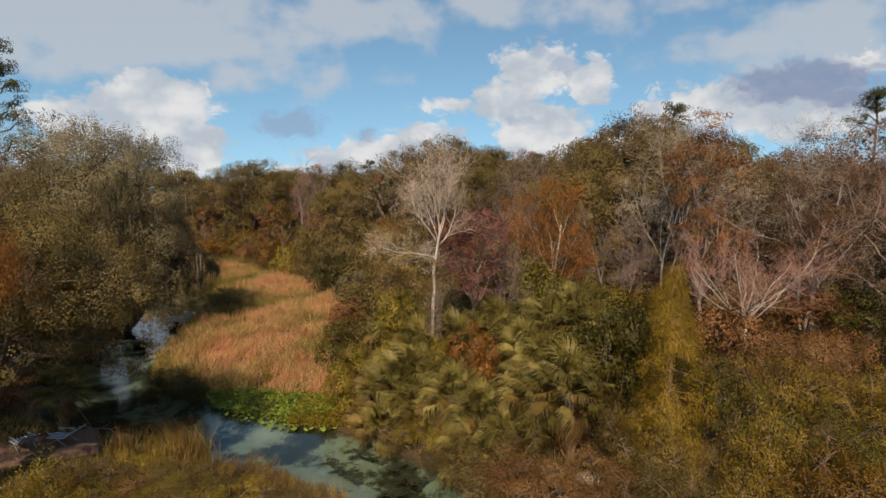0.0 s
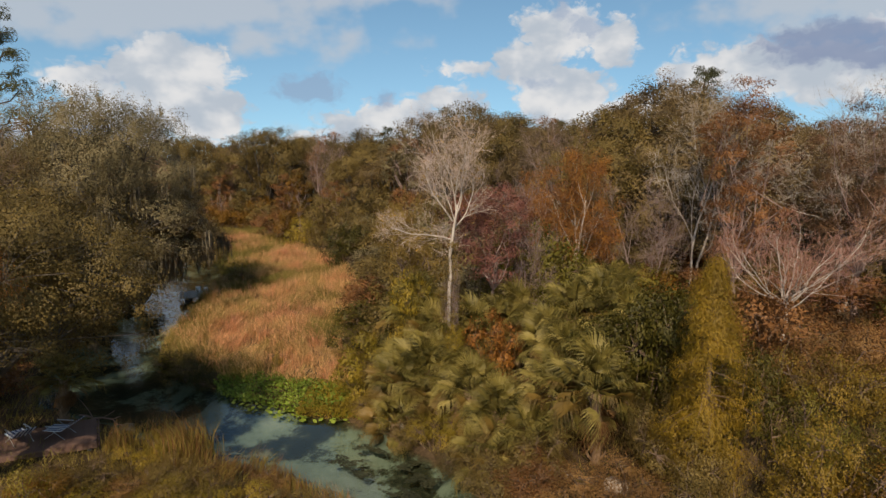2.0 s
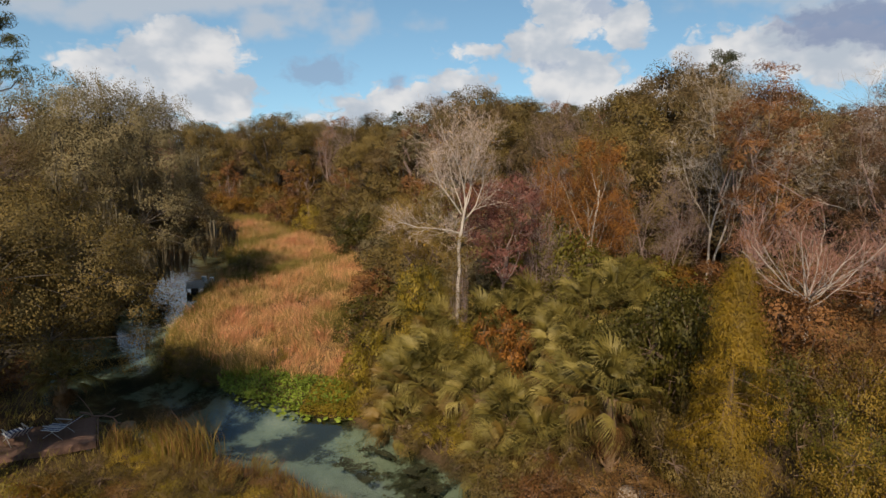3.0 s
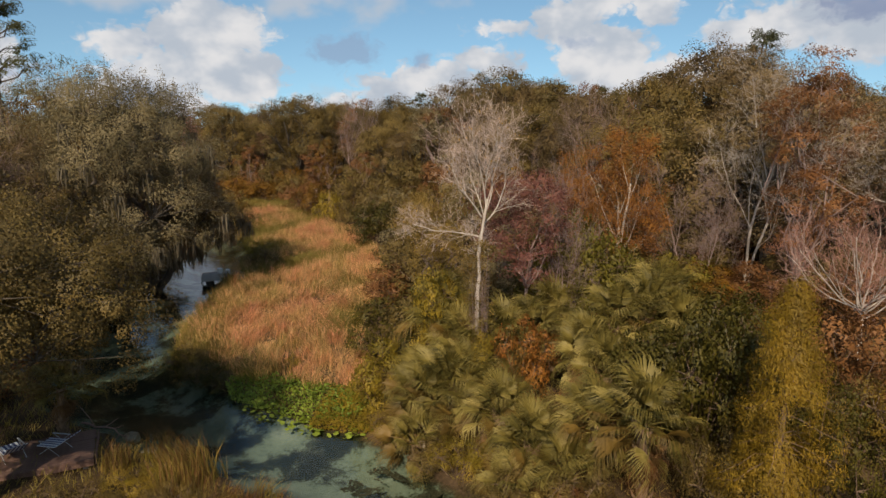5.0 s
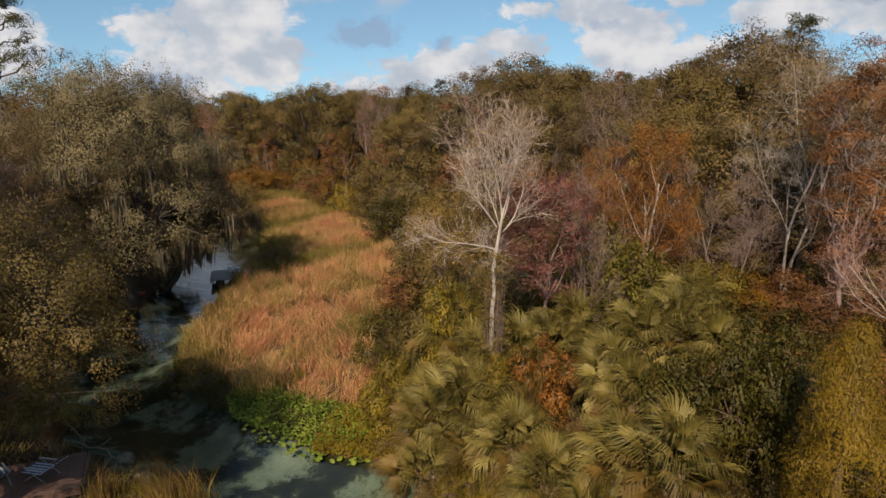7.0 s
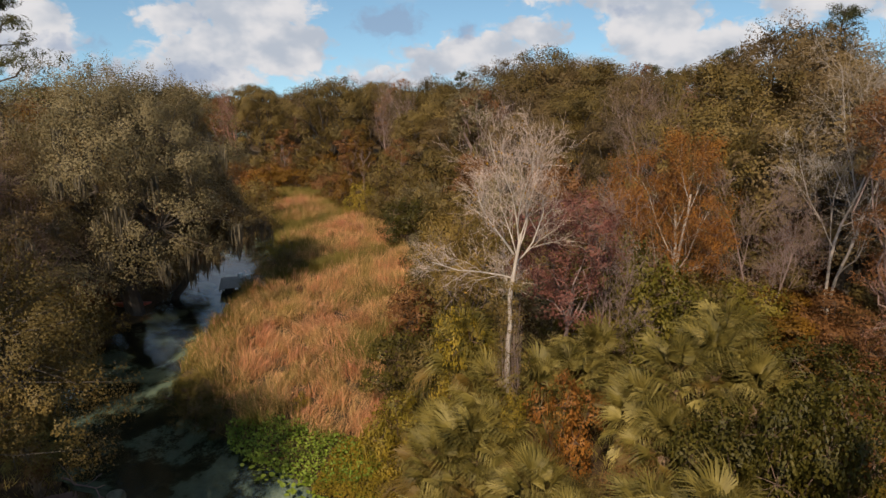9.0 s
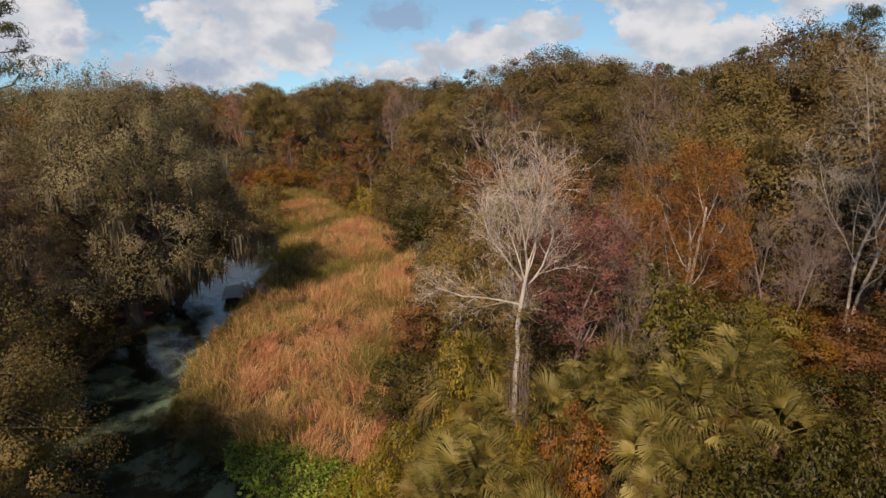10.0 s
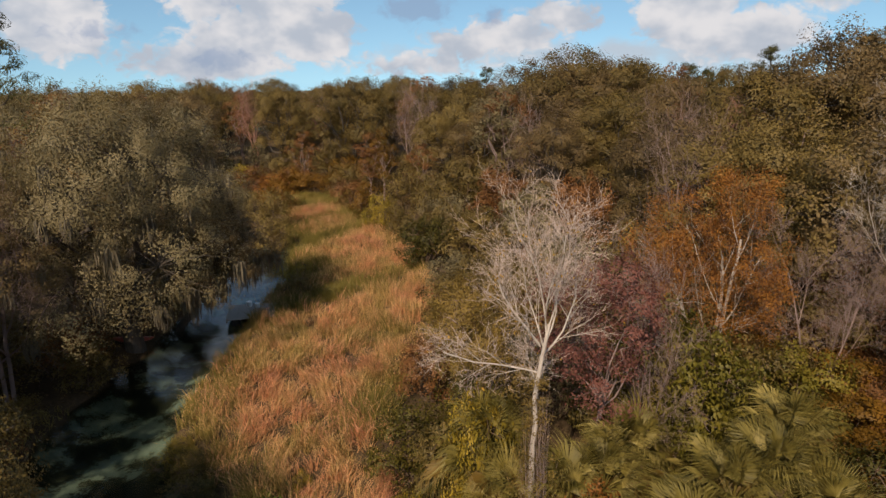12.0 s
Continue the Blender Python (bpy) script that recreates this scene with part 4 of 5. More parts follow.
for x, y, h, mat in ((-40.5, 106, 7.4, YELLOW), (-20.6, 83.5, 8.2, OCHRE), (-23, 86, 7.6, BROWN), (-6.5, 84, 12.5, BROWN), (11.0, 88, 14.6, BROWN), (17.5, 41, 11.5, RUSSET), (26, 35.5, 13.4, RUSSET), (-34, 92, 7.5, BROWN), (-15.5, 80, 7.0, BROWN), (8.8, 44, 8.0, OLIVE), (-30, 46, 12.6, OCHRE), (-34, 44, 12.8, BROWN)):
    tree_at(thin, x, y, h, crown=mat)
for x, y, h in ((-25.8, 37.6, 17.6), (22.6, 64, 17.4), (14, 97, 14.6), (16.5, 99, 13.8), (24, 101, 16.4), (-14, 125, 15), (33, 50, 16.5)):
    again(pines, x, y, h / 17, h / 17, woods.uniform(0, 6.28))


def open_ground(x, y):
    """Whether woods may stand there: away from creek, meadow, clearing and the camera's way."""
    grown = inside(x, y, MEADOW) or creek(x, y) < 4.5
    clear = (-13 < x < 12 and y < 44) or (-16 < x < 2 and y < 76) or (-42 < x < -10 and 48 < y < 90) or (x < -10 and x > -27 and y < 55) or (8 < x < 24 and y < 36)
    return not (grown or clear)


stood = []
for _ in range(2600):
    x, y = woods.uniform(-95, 95), woods.uniform(-25, 165)
    if abs(x) > 24 + 0.72 * max(y, 0) or (y < 8 and abs(x) < 26) or x > 18 + 0.62 * max(y, 0):
        continue
    gap = 4.6 + 0.012 * y
    if not open_ground(x, y) or any((x - a) ** 2 + (y - b) ** 2 < gap * gap for a, b in stood) or len(stood) >= 165:
        continue
    stood.append((x, y))
    pick = woods.random()
    right = x > 12 and y < 60
    h = (woods.uniform(8.8, 13.2) if y < 92 else woods.uniform(10.4, 14.6)) + (0.8 if x > 0 and y > 70 else 0.0)
    if pick < (0.45 if right else 0.66):
        tree_at(wood_oaks, x, y, h)
    elif pick < 0.86:
        tree_at(thin, x, y, h, crown=(BROWN, RUSSET, OLIVE, RUSSET, OCHRE, GREYOAK)[woods.integers(6)])
    else:
        tree_at(bare, x, y, h)
for i, ob in enumerate((*wood_oaks, *thin, *bare)):
    put(ob, (52, 46, 58, -52, 40, -48, 34, -58)[i], (70, 84, 96, 78, 60, 66, 72, 90)[i])
put(pines, 30, 88)


def far_woods():
    """The woods beyond, out to the horizon."""
    rng = np.random.default_rng(8)
    g = Geo()
    n = 2600
    y = 165 + 1300 * rng.random(n) ** 2.2
    x = rng.uniform(-0.95, 0.95, n) * (y + 20)
    z = rng.uniform(3, 8.6, n) + land(x, y)
    foliage(g, rng, np.stack([x, y, z], 1), 4.2, 34, 1.6, 0.7, True, 0.6)
    ob = new("far_woods", g.mesh("far_woods"))
    ob.data.materials.append(OAK)
    tagged(ob, "distant olive-brown woodland reaching to the horizon", "woodland", kind="stuff")


far_woods()

# ---- palms ----
palms = [palm(100 + k, (1.6, 2.4, 1.0, 3.0)[k], (30, 33, 24, 33)[k], (13, 15, 8, 16)[k]) for k in range(4)]
PALMS = [
    (1, 4.3, 21.2, 1.0), (1, 3.2, 22.0, 0.85), (3, 4.6, 27.2, 1.0), (3, 5.6, 27.9, 1.0), (1, 3.6, 26.4, 0.95), (3, 6.6, 29.8, 1.0), (1, 3.9, 25.2, 0.85),
    (0, -1.3, 25.7, 1.0), (1, -1.0, 27.4, 0.95), (0, 0.4, 23.6, 0.9), (0, 1.3, 22.0, 0.85), (2, -2.3, 23.8, 0.75), (1, 1.4, 28.4, 1.0), (1, 2.6, 30.2, 1.0), (0, -2.2, 26.6, 0.85), (2, 2.2, 21.2, 0.85), (0, -0.7, 26.2, 0.95), (0, -1.7, 27.9, 0.95), (1, 0.6, 27.8, 1.0), (2, -0.7, 25.0, 0.85), (1, -1.9, 28.9, 1.15),
]
for k, x, y, s in PALMS:
    again(palms[k], x, y, s, s, 1.7 * x + y)
put(palms[0], -2.2, 25.0, 0.85, 0.85)
put(palms[1], 6.6, 27.0)
put(palms[2], 0.9, 20.8, 0.8, 0.8)
put(palms[3], -14.6, 24.2, 0.72, 0.62, 0.6)["label"] = "cabbage palm growing through the edge of the deck"

# ---- shrubs ----
small = [shrub("shrub", "low tangled shrub with small brownish-olive leaves", 200 + k, 1.25, (1.5, 1.3, 1.7)[k], OLIVE, 8, 115, 76, 0.043, 0.27) for k in range(3)]
large = [shrub("shrub", "rounded broadleaf shrub taller than a man", 210 + k, (2.0, 1.7)[k], (3.6, 3.9)[k], GREEN, 11, 180, 40, 0.115, 0.38) for k in range(2)]
bulky = [shrub("shrub", "large rounded shrub at the wood's edge", 230 + k, (2.0, 1.7)[k], (3.6, 3.9)[k], OLIVE, 11, 150, 48, 0.135, 0.42, True) for k in range(2)]
brush = [shrub("shrub", "loose brown shrub on the wood's edge", 220 + k, 1.9, (2.6, 3.2)[k], BROWN, 9, 100, 44, 0.125, 0.45, True) for k in range(2)]
COLOUR = {"o": (OLIVE, "low tangled shrub with olive-green leaves"), "g": (GREEN, "dark green glossy broadleaf shrub"), "y": (YELGREEN, "leafy shrub with yellow-green foliage"), "d": (DRY, "dry straw-brown scrub shrub"), "b": (BROWN, "loose shrub with brown autumn leaves"), "r": (RUST, "dense shrub with rust-red autumn leaves"), "c": (OCHRE, "feathery shrub turning ochre and orange"), "v": (VERDANT, "tall dense shrub with olive-green leaves"), "m": (MUSTARD, "fine-leaved shrub turning ochre-green"), "s": (GREYOAK, "rounded shrub with grey-green leaves")}


def shrubs(kind, rows):
    """Rows: colour, x, y, half width, height."""
    for colour, x, y, wide, high in rows:
        mat, label = COLOUR[colour]
        k = woods.integers(len(kind))
        own = {"small": (1.25, (1.5, 1.3, 1.7)), "large": ((2.0, 1.7)[k % 2], (3.6, 3.9)), "bulky": ((2.0, 1.7)[k % 2], (3.6, 3.9)), "brush": (1.9, (2.6, 3.2))}["small" if kind is small else "large" if kind is large else "bulky" if kind is bulky else "brush"]
        named(again(kind[k], x, y, wide / own[0], high / own[1][k], woods.uniform(0, 6.28), foliage=mat), label)


shrubs(large, [("g", 5.2, 24.0, 1.6, 4.2), ("g", 6.0, 22.7, 1.5, 5.0), ("g", 7.2, 23.2, 1.6, 5.0), ("r", 1.3, 26.6, 1.15, 3.7), ("y", -3.9, 26.6, 1.0, 3.0), ("g", -4.6, 31.0, 1.6, 3.1), ("g", -3.0, 32.4, 1.7, 3.6),
               ("y", 3.4, 34.2, 2.0, 4.9), ("g", 5.8, 32.6, 1.8, 4.0), ("v", 4.4, 31.2, 1.6, 4.0), ("g", -2.4, 30.0, 1.6, 3.6), ("g", 8.4, 20.6, 1.2, 3.6)])
shrubs(bulky, [("g", -9.9, 56.8, 2.2, 4.2), ("s", -6.4, 50.4, 2.0, 3.4), ("o", -5.4, 46.0, 2.2, 3.4), ("o", -4.4, 41.0, 2.2, 3.8), ("b", -5.2, 37.0, 1.6, 3.0), ("o", -3.0, 36.4, 2.0, 4.2), ("s", 0.2, 36.8, 2.2, 4.2), ("c", 10.2, 36.6, 1.7, 3.2),
               ("c", 9.6, 33.0, 1.6, 2.6), ("b", 11.8, 32.4, 1.8, 2.6), ("o", -1.0, 43, 2.6, 5.0), ("o", 3.5, 45, 2.6, 5.4), ("o", 8.2, 42.4, 1.8, 4.6)])
shrubs(small, [("d", 12.6, 25.8, 1.9, 2.6), ("b", 10.9, 25.0, 1.6, 2.4), ("m", 11.4, 21.4, 1.7, 2.6), ("d", 12.6, 23.0, 1.8, 2.6), ("o", 10.2, 22.2, 1.5, 2.4), ("m", 13.8, 20.6, 1.8, 2.0), ("v", 9.4, 18.6, 1.3, 2.6), ("m", 8.8, 16.9, 1.4, 2.6), ("v", 10.6, 17.2, 1.6, 2.2), ("m", 12.2, 17.6, 1.8, 1.8),
               ("o", 6.4, 16.4, 1.4, 1.8), ("d", 4.8, 16.8, 1.3, 1.5), ("d", 3.2, 18.0, 1.4, 1.5), ("b", 2.2, 19.4, 1.3, 1.4), ("o", 1.0, 19.6, 1.2, 1.5), ("d", 4.6, 18.8, 1.3, 1.4), ("o", 6.2, 18.6, 1.3, 1.8)])
shrubs(small, [("m", 7.6, 15.2, 1.5, 1.9), ("c", 9.6, 14.8, 1.7, 2.0), ("m", 11.8, 15.0, 1.9, 1.7), ("d", 5.6, 14.4, 1.4, 1.5), ("o", 0.2, 20.9, 1.0, 1.2), ("y", -0.9, 22.9, 1.0, 1.2), ("o", -1.7, 23.2, 0.9, 1.1), ("o", -3.2, 25.8, 1.0, 1.1),
               ("y", -3.8, 27.2, 1.0, 1.3), ("o", 0.9, 21.0, 1.1, 1.7), ("b", 2.8, 22.6, 1.0, 1.8), ("d", 14.4, 24.6, 1.9, 2.4), ("m", 15.6, 21.6, 2.0, 1.8), ("b", 16.4, 26.6, 1.9, 2.2), ("d", 14.6, 17.6, 2.0, 1.5)])
shrubs(small, [("y", -9.6, 17.4, 1.5, 1.0), ("o", -7.6, 17.6, 1.5, 0.9), ("c", -11.6, 17.6, 1.5, 1.0), ("y", -6.2, 18.2, 1.2, 0.9), ("o", -8.8, 19.2, 1.2, 0.8), ("o", -10.8, 19.4, 1.3, 1.0), ("c", -12.6, 15.6, 1.5, 1.4), ("y", -9.9, 21.6, 0.7, 1.0),
               ("o", -12.4, 30.0, 1.3, 1.3), ("g", -11.6, 29.2, 1.1, 1.1), ("y", -14.0, 31.6, 1.0, 1.0), ("g", -13.4, 30.6, 1.1, 1.2), ("y", -5.6, 44, 1.2, 1.6), ("o", -16.8, 50, 1.4, 1.6), ("y", -18.2, 52.4, 1.6, 2.0)])
shrubs(brush, [("y", -16.6, 68.5, 2.0, 3.6), ("o", -14.4, 66.0, 1.9, 3.2), ("c", -19.6, 73.0, 2.2, 4.0), ("o", -11.6, 62.4, 2.0, 3.2), ("o", -9.2, 61.4, 2.2, 4.2), ("b", -22.6, 77.4, 2.2, 3.6), ("o", -27.0, 88.0, 2.4, 3.6), ("r", -34.6, 84.6, 2.4, 2.8),
               ("b", -38.6, 86.6, 2.6, 3.6), ("o", -24.4, 62.2, 2.0, 3.6), ("o", -26.8, 67.2, 2.2, 4.0), ("c", -30.0, 75, 2.2, 3.8), ("o", -7.2, 57.8, 2.2, 4.6), ("o", -12.4, 72, 2.4, 5.0), ("o", -16.0, 76, 2.4, 5.2)])
for k in range(110):
    # undergrowth that closes the floor of the woods
    x, y = woods.uniform(-44, 44), woods.uniform(14, 88)
    if abs(x) > 18 + 0.62 * y or inside(x, y, MEADOW) or creek(x, y) < 1.6 or (-15 < x < 9 and y < 35) or (-19 < x < -11 and y < 27):
        continue
    shrubs(brush, [("obsco"[woods.integers(5)], x, y, woods.uniform(1.6, 2.6), woods.uniform(1.6, 4.2))])
for i, ob in enumerate((*small, *large, *bulky, *brush)):
    put(ob, (16.8, 18.2, 17.6, 9.4, 18.6, 21, 24, 27, -31)[i], (19.4, 23.0, 28.6, 28.4, 27.4, 42, 41, 47, 58)[i])

# ---- meadow, reeds and water plants ----


def scatter(rng, n, box, keep):
    x, y = rng.uniform(box[0], box[1], n), rng.uniform(box[2], box[3], n)
    k = keep(x, y)
    return x[k], y[k]


def stuff(name, g, mat, label, category):
    ob = new(name, g.mesh(name))
    ob.data.materials.append(mat)
    return tagged(ob, label, category, kind="stuff")


rng = np.random.default_rng(31)
tint = lambda x, y: np.sin(0.35 * x + 0.9) * np.sin(0.27 * y + 0.5) + 0.6 * np.sin(0.8 * x - 0.5 * y)
near, rear, green = Geo(), Geo(), Geo()
x, y = scatter(rng, 860000, (-38, -4, 27, 88), lambda x, y: inside(x, y, MEADOW))
clumped = np.sin(2.9 * x + 1.1 * np.sin(2.3 * y)) * np.sin(2.6 * y + 0.9 * np.sin(1.9 * x))
k = rng.random(len(x)) < 0.46 + 0.75 * clumped
x, y = x[k], y[k]
is_green = (tint(x, y) + rng.normal(0, 0.45, len(x)) + 0.05 * np.maximum(y - 42, 0) > 0.75) | ((creek(x, y) < 2.6) & (rng.random(len(x)) < 0.85 - 0.25 * creek(x, y)))
tufts = 0.72 + 0.3 * np.sin(1.7 * x + 0.4 * y) * np.sin(1.3 * y) + 0.22 * np.sin(2.9 * x + 1.1 * np.sin(2.3 * y)) * np.sin(2.6 * y + 0.9 * np.sin(1.9 * x))
k = ~is_green & (y < 44)
blades(near, rng, x[k], y[k], 0.8 * tufts[k, None] + 0.1, 0.012, 0.42)
k = ~is_green & (y >= 44)
blades(rear, rng, x[k], y[k], 0.9 * tufts[k, None] + 0.1, 0.024, 0.35, False)
blades(green, rng, x[is_green], y[is_green], 0.75 * tufts[is_green, None] + 0.1, 0.018, 0.42, False)
stuff("marsh_grass", near, GRASS, "salmon-orange dry marsh grass standing by the creek", "grass")
stuff("marsh_grass", rear, GRASS, "faded orange dry grass running back into the woods", "grass")
stuff("marsh_grass", green, GRASSGREEN, "olive-yellow green patches of marsh grass", "grass")

reeds = Geo()
x, y = scatter(rng, 30000, (-12.0, -2.5, 15, 24.5), lambda x, y: (creek(x, y) > -0.5) & (creek(x, y) < 1.7) & (y < 24 - 0.35 * (x + 12)) & (np.sin(2.3 * x) * np.sin(1.9 * y + 1) + rng.normal(0, 0.3, len(x)) > 0.15))
k = rng.random(len(x)) < 0.35
stalks = Geo()
tall = 0.6 + 0.9 * np.exp(-(((x + 9.2) / 2.4) ** 2 + ((y - 22.2) / 1.5) ** 2))
blades(reeds, rng, x[~k], y[~k], tall[~k, None], 0.010, 0.2)
blades(stalks, rng, x[k], y[k], 1.25 * tall[k, None], 0.010, 0.12)
stuff("reeds", reeds, REED, "yellow-green reeds on the near bank", "reeds")
stuff("reed_stalks", stalks, PALMDEAD, "dry orange reed stalks on the near bank", "reeds")

verge = Geo()
x, y = scatter(rng, 90000, (-22, 20, -14, 34), lambda x, y: (creek(x, y) > 0.1) & ~inside(x, y, MEADOW) & (rng.random(len(x)) < 0.7))
blades(verge, rng, x, y, 0.35, 0.02, 0.5, False)
stuff("verge_grass", verge, GRASSGREEN, "short yellowing grass and weeds between the shrubs", "grass")

litter = Geo()
x, y = scatter(rng, 28000, (-40, 40, -14, 90), lambda x, y: (creek(x, y) > 0.15) & ~inside(x, y, MEADOW))
leaves(litter, rng, np.stack([x, y, land(x, y) + 0.02], 1), np.tile((0, 0, 2.0), (len(x), 1)), 0.16, 0.6)
stuff("leaf_litter", litter, LITTER, "fallen brown leaves on the forest floor", "leaf litter")

BED = [(-10.9, 29.0), (-10.1, 27.6), (-8.7, 26.8), (-6.5, 25.9), (-5.0, 26.0), (-4.4, 26.6), (-4.4, 27.6), (-6.0, 28.3), (-8.2, 29.3), (-9.8, 29.9)]


def water_plants(n, box, outline, high, size, flat):
    """Round leaves on stalks, cupped, tilted every way."""
    g = Geo()
    x, y = scatter(rng, n, box, lambda x, y: inside(x, y, outline))
    m = len(x)
    p = np.stack([x, y, np.maximum(land(x, y), 0) + high * rng.uniform(0.25, 1.1, m)], 1)
    face = unit(np.stack([rng.normal(0, 1, m), rng.normal(0, 1, m), np.full(m, flat)], 1))
    u = unit(np.cross(face, (0.3, 0.9, 0.2)))
    w = np.cross(face, u)
    s = size * rng.uniform(0.55, 1.3, (m, 1))
    a = np.arange(6) * np.pi / 3
    ring = p[:, None] + s[:, None] * (np.cos(a)[None, :, None] * u[:, None] + np.sin(a)[None, :, None] * w[:, None] * 0.85) + face[:, None] * s[:, None] * 0.15
    v = np.concatenate([ring, p[:, None]], 1)
    f = np.concatenate([np.stack([np.arange(m) * 7 + i, np.arange(m) * 7 + (i + 1) % 6, np.arange(m) * 7 + 6], 1) for i in range(6)])
    g.add(v, f)
    return g


stuff("water_plants", water_plants(15000, (-11, -3, 24.5, 30), BED, 0.32, 0.044, 1.3), PADS, "bright green bed of round-leaved water plants", "water plants")
EDGE = [(-9.7, 27.3), (-8.6, 26.2), (-6.3, 25.1), (-4.0, 25.0), (-3.2, 25.8), (-6.3, 26.2), (-8.6, 27.2)]
stuff("lily_pads", water_plants(760, (-10, -3, 24, 28), EDGE, 0.08, 0.095, 2.5), PADS, "broad green lily pads at the water's edge", "water plants")

for k in range(46):
    # scrub on the near land under the camera's way
    x, y = woods.uniform(-16, 18), woods.uniform(-12, 13.5)
    if creek(x, y) > 0.9:
        shrubs(brush, [("odcbo"[woods.integers(5)], x, y, woods.uniform(1.0, 1.9), woods.uniform(0.8, 1.6))])
shrubs(brush, [("o", -22, 36.5, 1.8, 2.2), ("b", -24, 38, 2.0, 2.6), ("o", -23, 45, 2.2, 3.4), ("s", -25, 42, 2.4, 3.2), ("o", -21.8, 31.8, 1.6, 1.6), ("b", -20.8, 29.4, 1.5, 1.5), ("o", -24.5, 48, 2.4, 3.6), ("o", -25, 34, 2.2, 2.4), ("b", -19, 27, 1.6, 1.5)])
shrubs(large, [("g", 7.4, 31.6, 1.8, 3.6), ("v", 8.4, 35.4, 2.0, 3.6), ("o", 6.6, 35.6, 2.0, 4.2), ("c", 9.2, 30.2, 1.6, 2.8), ("b", 12.0, 35.4, 1.8, 3.0), ("o", 14.8, 36.8, 2.0, 3.4), ("b", 15.6, 32.4, 2.0, 3.2), ("c", 7.6, 38.2, 1.8, 3.4), ("o", 11.6, 41.4, 2.2, 4.2), ("o", 17.8, 37.2, 2.2, 3.8), ("b", 18.4, 31.0, 2.0, 3.0), ("g", 2.0, 35.0, 1.8, 4.0)])
shrubs(bulky, [("o", 5.0, 42.0, 2.4, 4.8), ("o", 9.6, 47.0, 2.6, 5.2), ("s", 0.6, 48.6, 2.6, 5.6), ("o", -3.6, 47.6, 2.4, 4.8), ("b", 14.6, 46, 2.4, 5.0), ("o", -5.6, 54, 2.4, 5.2), ("o", 5.5, 51, 2.8, 6.0), ("s", -2.4, 56, 2.8, 6.4), ("b", -5.0, 63, 2.8, 6.6), ("o", -9.6, 70, 2.8, 6.6), ("b", 1.5, 62, 2.8, 7.0), ("o", -8.4, 77, 3.0, 7.0)])
shrubs(small, [("y", -0.3, 26.3, 0.9, 3.4), ("d", 0.5, 26.8, 0.8, 3.0), ("c", -0.9, 27.9, 0.9, 3.6), ("y", -2.3, 28.6, 1.2, 3.2), ("o", 1.8, 23.8, 0.9, 2.2), ("b", 3.0, 24.4, 0.9, 2.6), ("o", 2.4, 20.2, 0.9, 1.8), ("y", 0.3, 22.4, 0.9, 2.0), ("o", 5.6, 20.4, 1.0, 2.2), ("o", 7.0, 20.9, 1.0, 2.6)])
shrubs(small, [("y", -8.4, 30.3, 0.4, 0.9), ("y", -13.8, 31.4, 0.6, 0.8), ("o", 0.2, 24.4, 0.9, 2.0), ("b", 4.4, 23.4, 1.0, 2.4), ("y", -2.9, 24.6, 0.7, 1.2), ("o", 3.2, 23.2, 0.9, 2.0)])
shrubs(small, [("y", -9.6, 14.3, 1.0, 3.0), ("o", -8.4, 16.2, 1.4, 1.0), ("y", -6.8, 16.4, 1.3, 0.9), ("o", -5.0, 17.2, 1.2, 0.9), ("c", -10.6, 16.6, 1.3, 1.1), ("y", -8.0, 18.6, 1.1, 0.9), ("o", -4.2, 18.4, 0.9, 0.8)])
shrubs(brush, [("c", -30, 85.5, 2.2, 3.0), ("b", -33.5, 88, 2.4, 3.4), ("o", -37, 90, 2.4, 4.0), ("y", -41, 89, 2.6, 3.4), ("c", -27.5, 91, 2.6, 4.4), ("o", -45, 92, 2.8, 4.4), ("o", -23.5, 89.5, 2.4, 4.0), ("o", -31, 94, 2.8, 4.8), ("o", -38, 97, 2.8, 4.4), ("o", -20, 92, 2.6, 4.8), ("c", -26, 97, 3.0, 5.0), ("o", -34, 100, 3.0, 5.0), ("s", -44, 99, 3.0, 5.2)])
shrubs(large, [("y", -1.9, 28.6, 1.2, 4.9), ("o", -3.2, 29.4, 1.3, 3.6)])
shrubs(small, [("o", -11.6, 18.6, 1.3, 0.9), ("d", -9.4, 18.4, 1.2, 0.8), ("o", -7.4, 19.6, 1.1, 0.8), ("d", -5.6, 19.4, 1.0, 0.7), ("y", -10.2, 20.6, 0.9, 0.8), ("o", -8.9, 20.6, 0.9, 0.7), ("d", -7.0, 20.8, 0.8, 0.6), ("o", -3.4, 17.4, 1.0, 0.8)])
WEED = [(-3.4, 23.4), (-1.0, 21.8), (0.0, 19.8), (-1.4, 19.2), (-2.8, 20.6), (-4.6, 22.2)]
g = water_plants(12000, (-5, 0.2, 19, 24), WEED, 0.012, 0.042, 14.0)
keep = np.concatenate(g.v).reshape(-1, 7, 3)
patch = np.sin(2.6 * keep[:, 6, 0] + 1.3 * np.sin(2.2 * keep[:, 6, 1])) * np.sin(2.9 * keep[:, 6, 1] + 0.8) + 0.5 * np.sin(7.1 * keep[:, 6, 0] + 2 * np.sin(5.3 * keep[:, 6, 1])) > 0.45
keep = keep[patch]
keep[:, :, 2] = np.maximum(keep[:, :, 2], 0.006)
m = np.arange(len(keep))
mat_geo = Geo().add(keep, np.concatenate([np.stack([m * 7 + i, m * 7 + (i + 1) % 6, m * 7 + 6], 1) for i in range(6)]))
stuff("floating_weed", mat_geo, WATERWEED, "dark mats of floating weed on the creek", "water plants")
low = Geo()
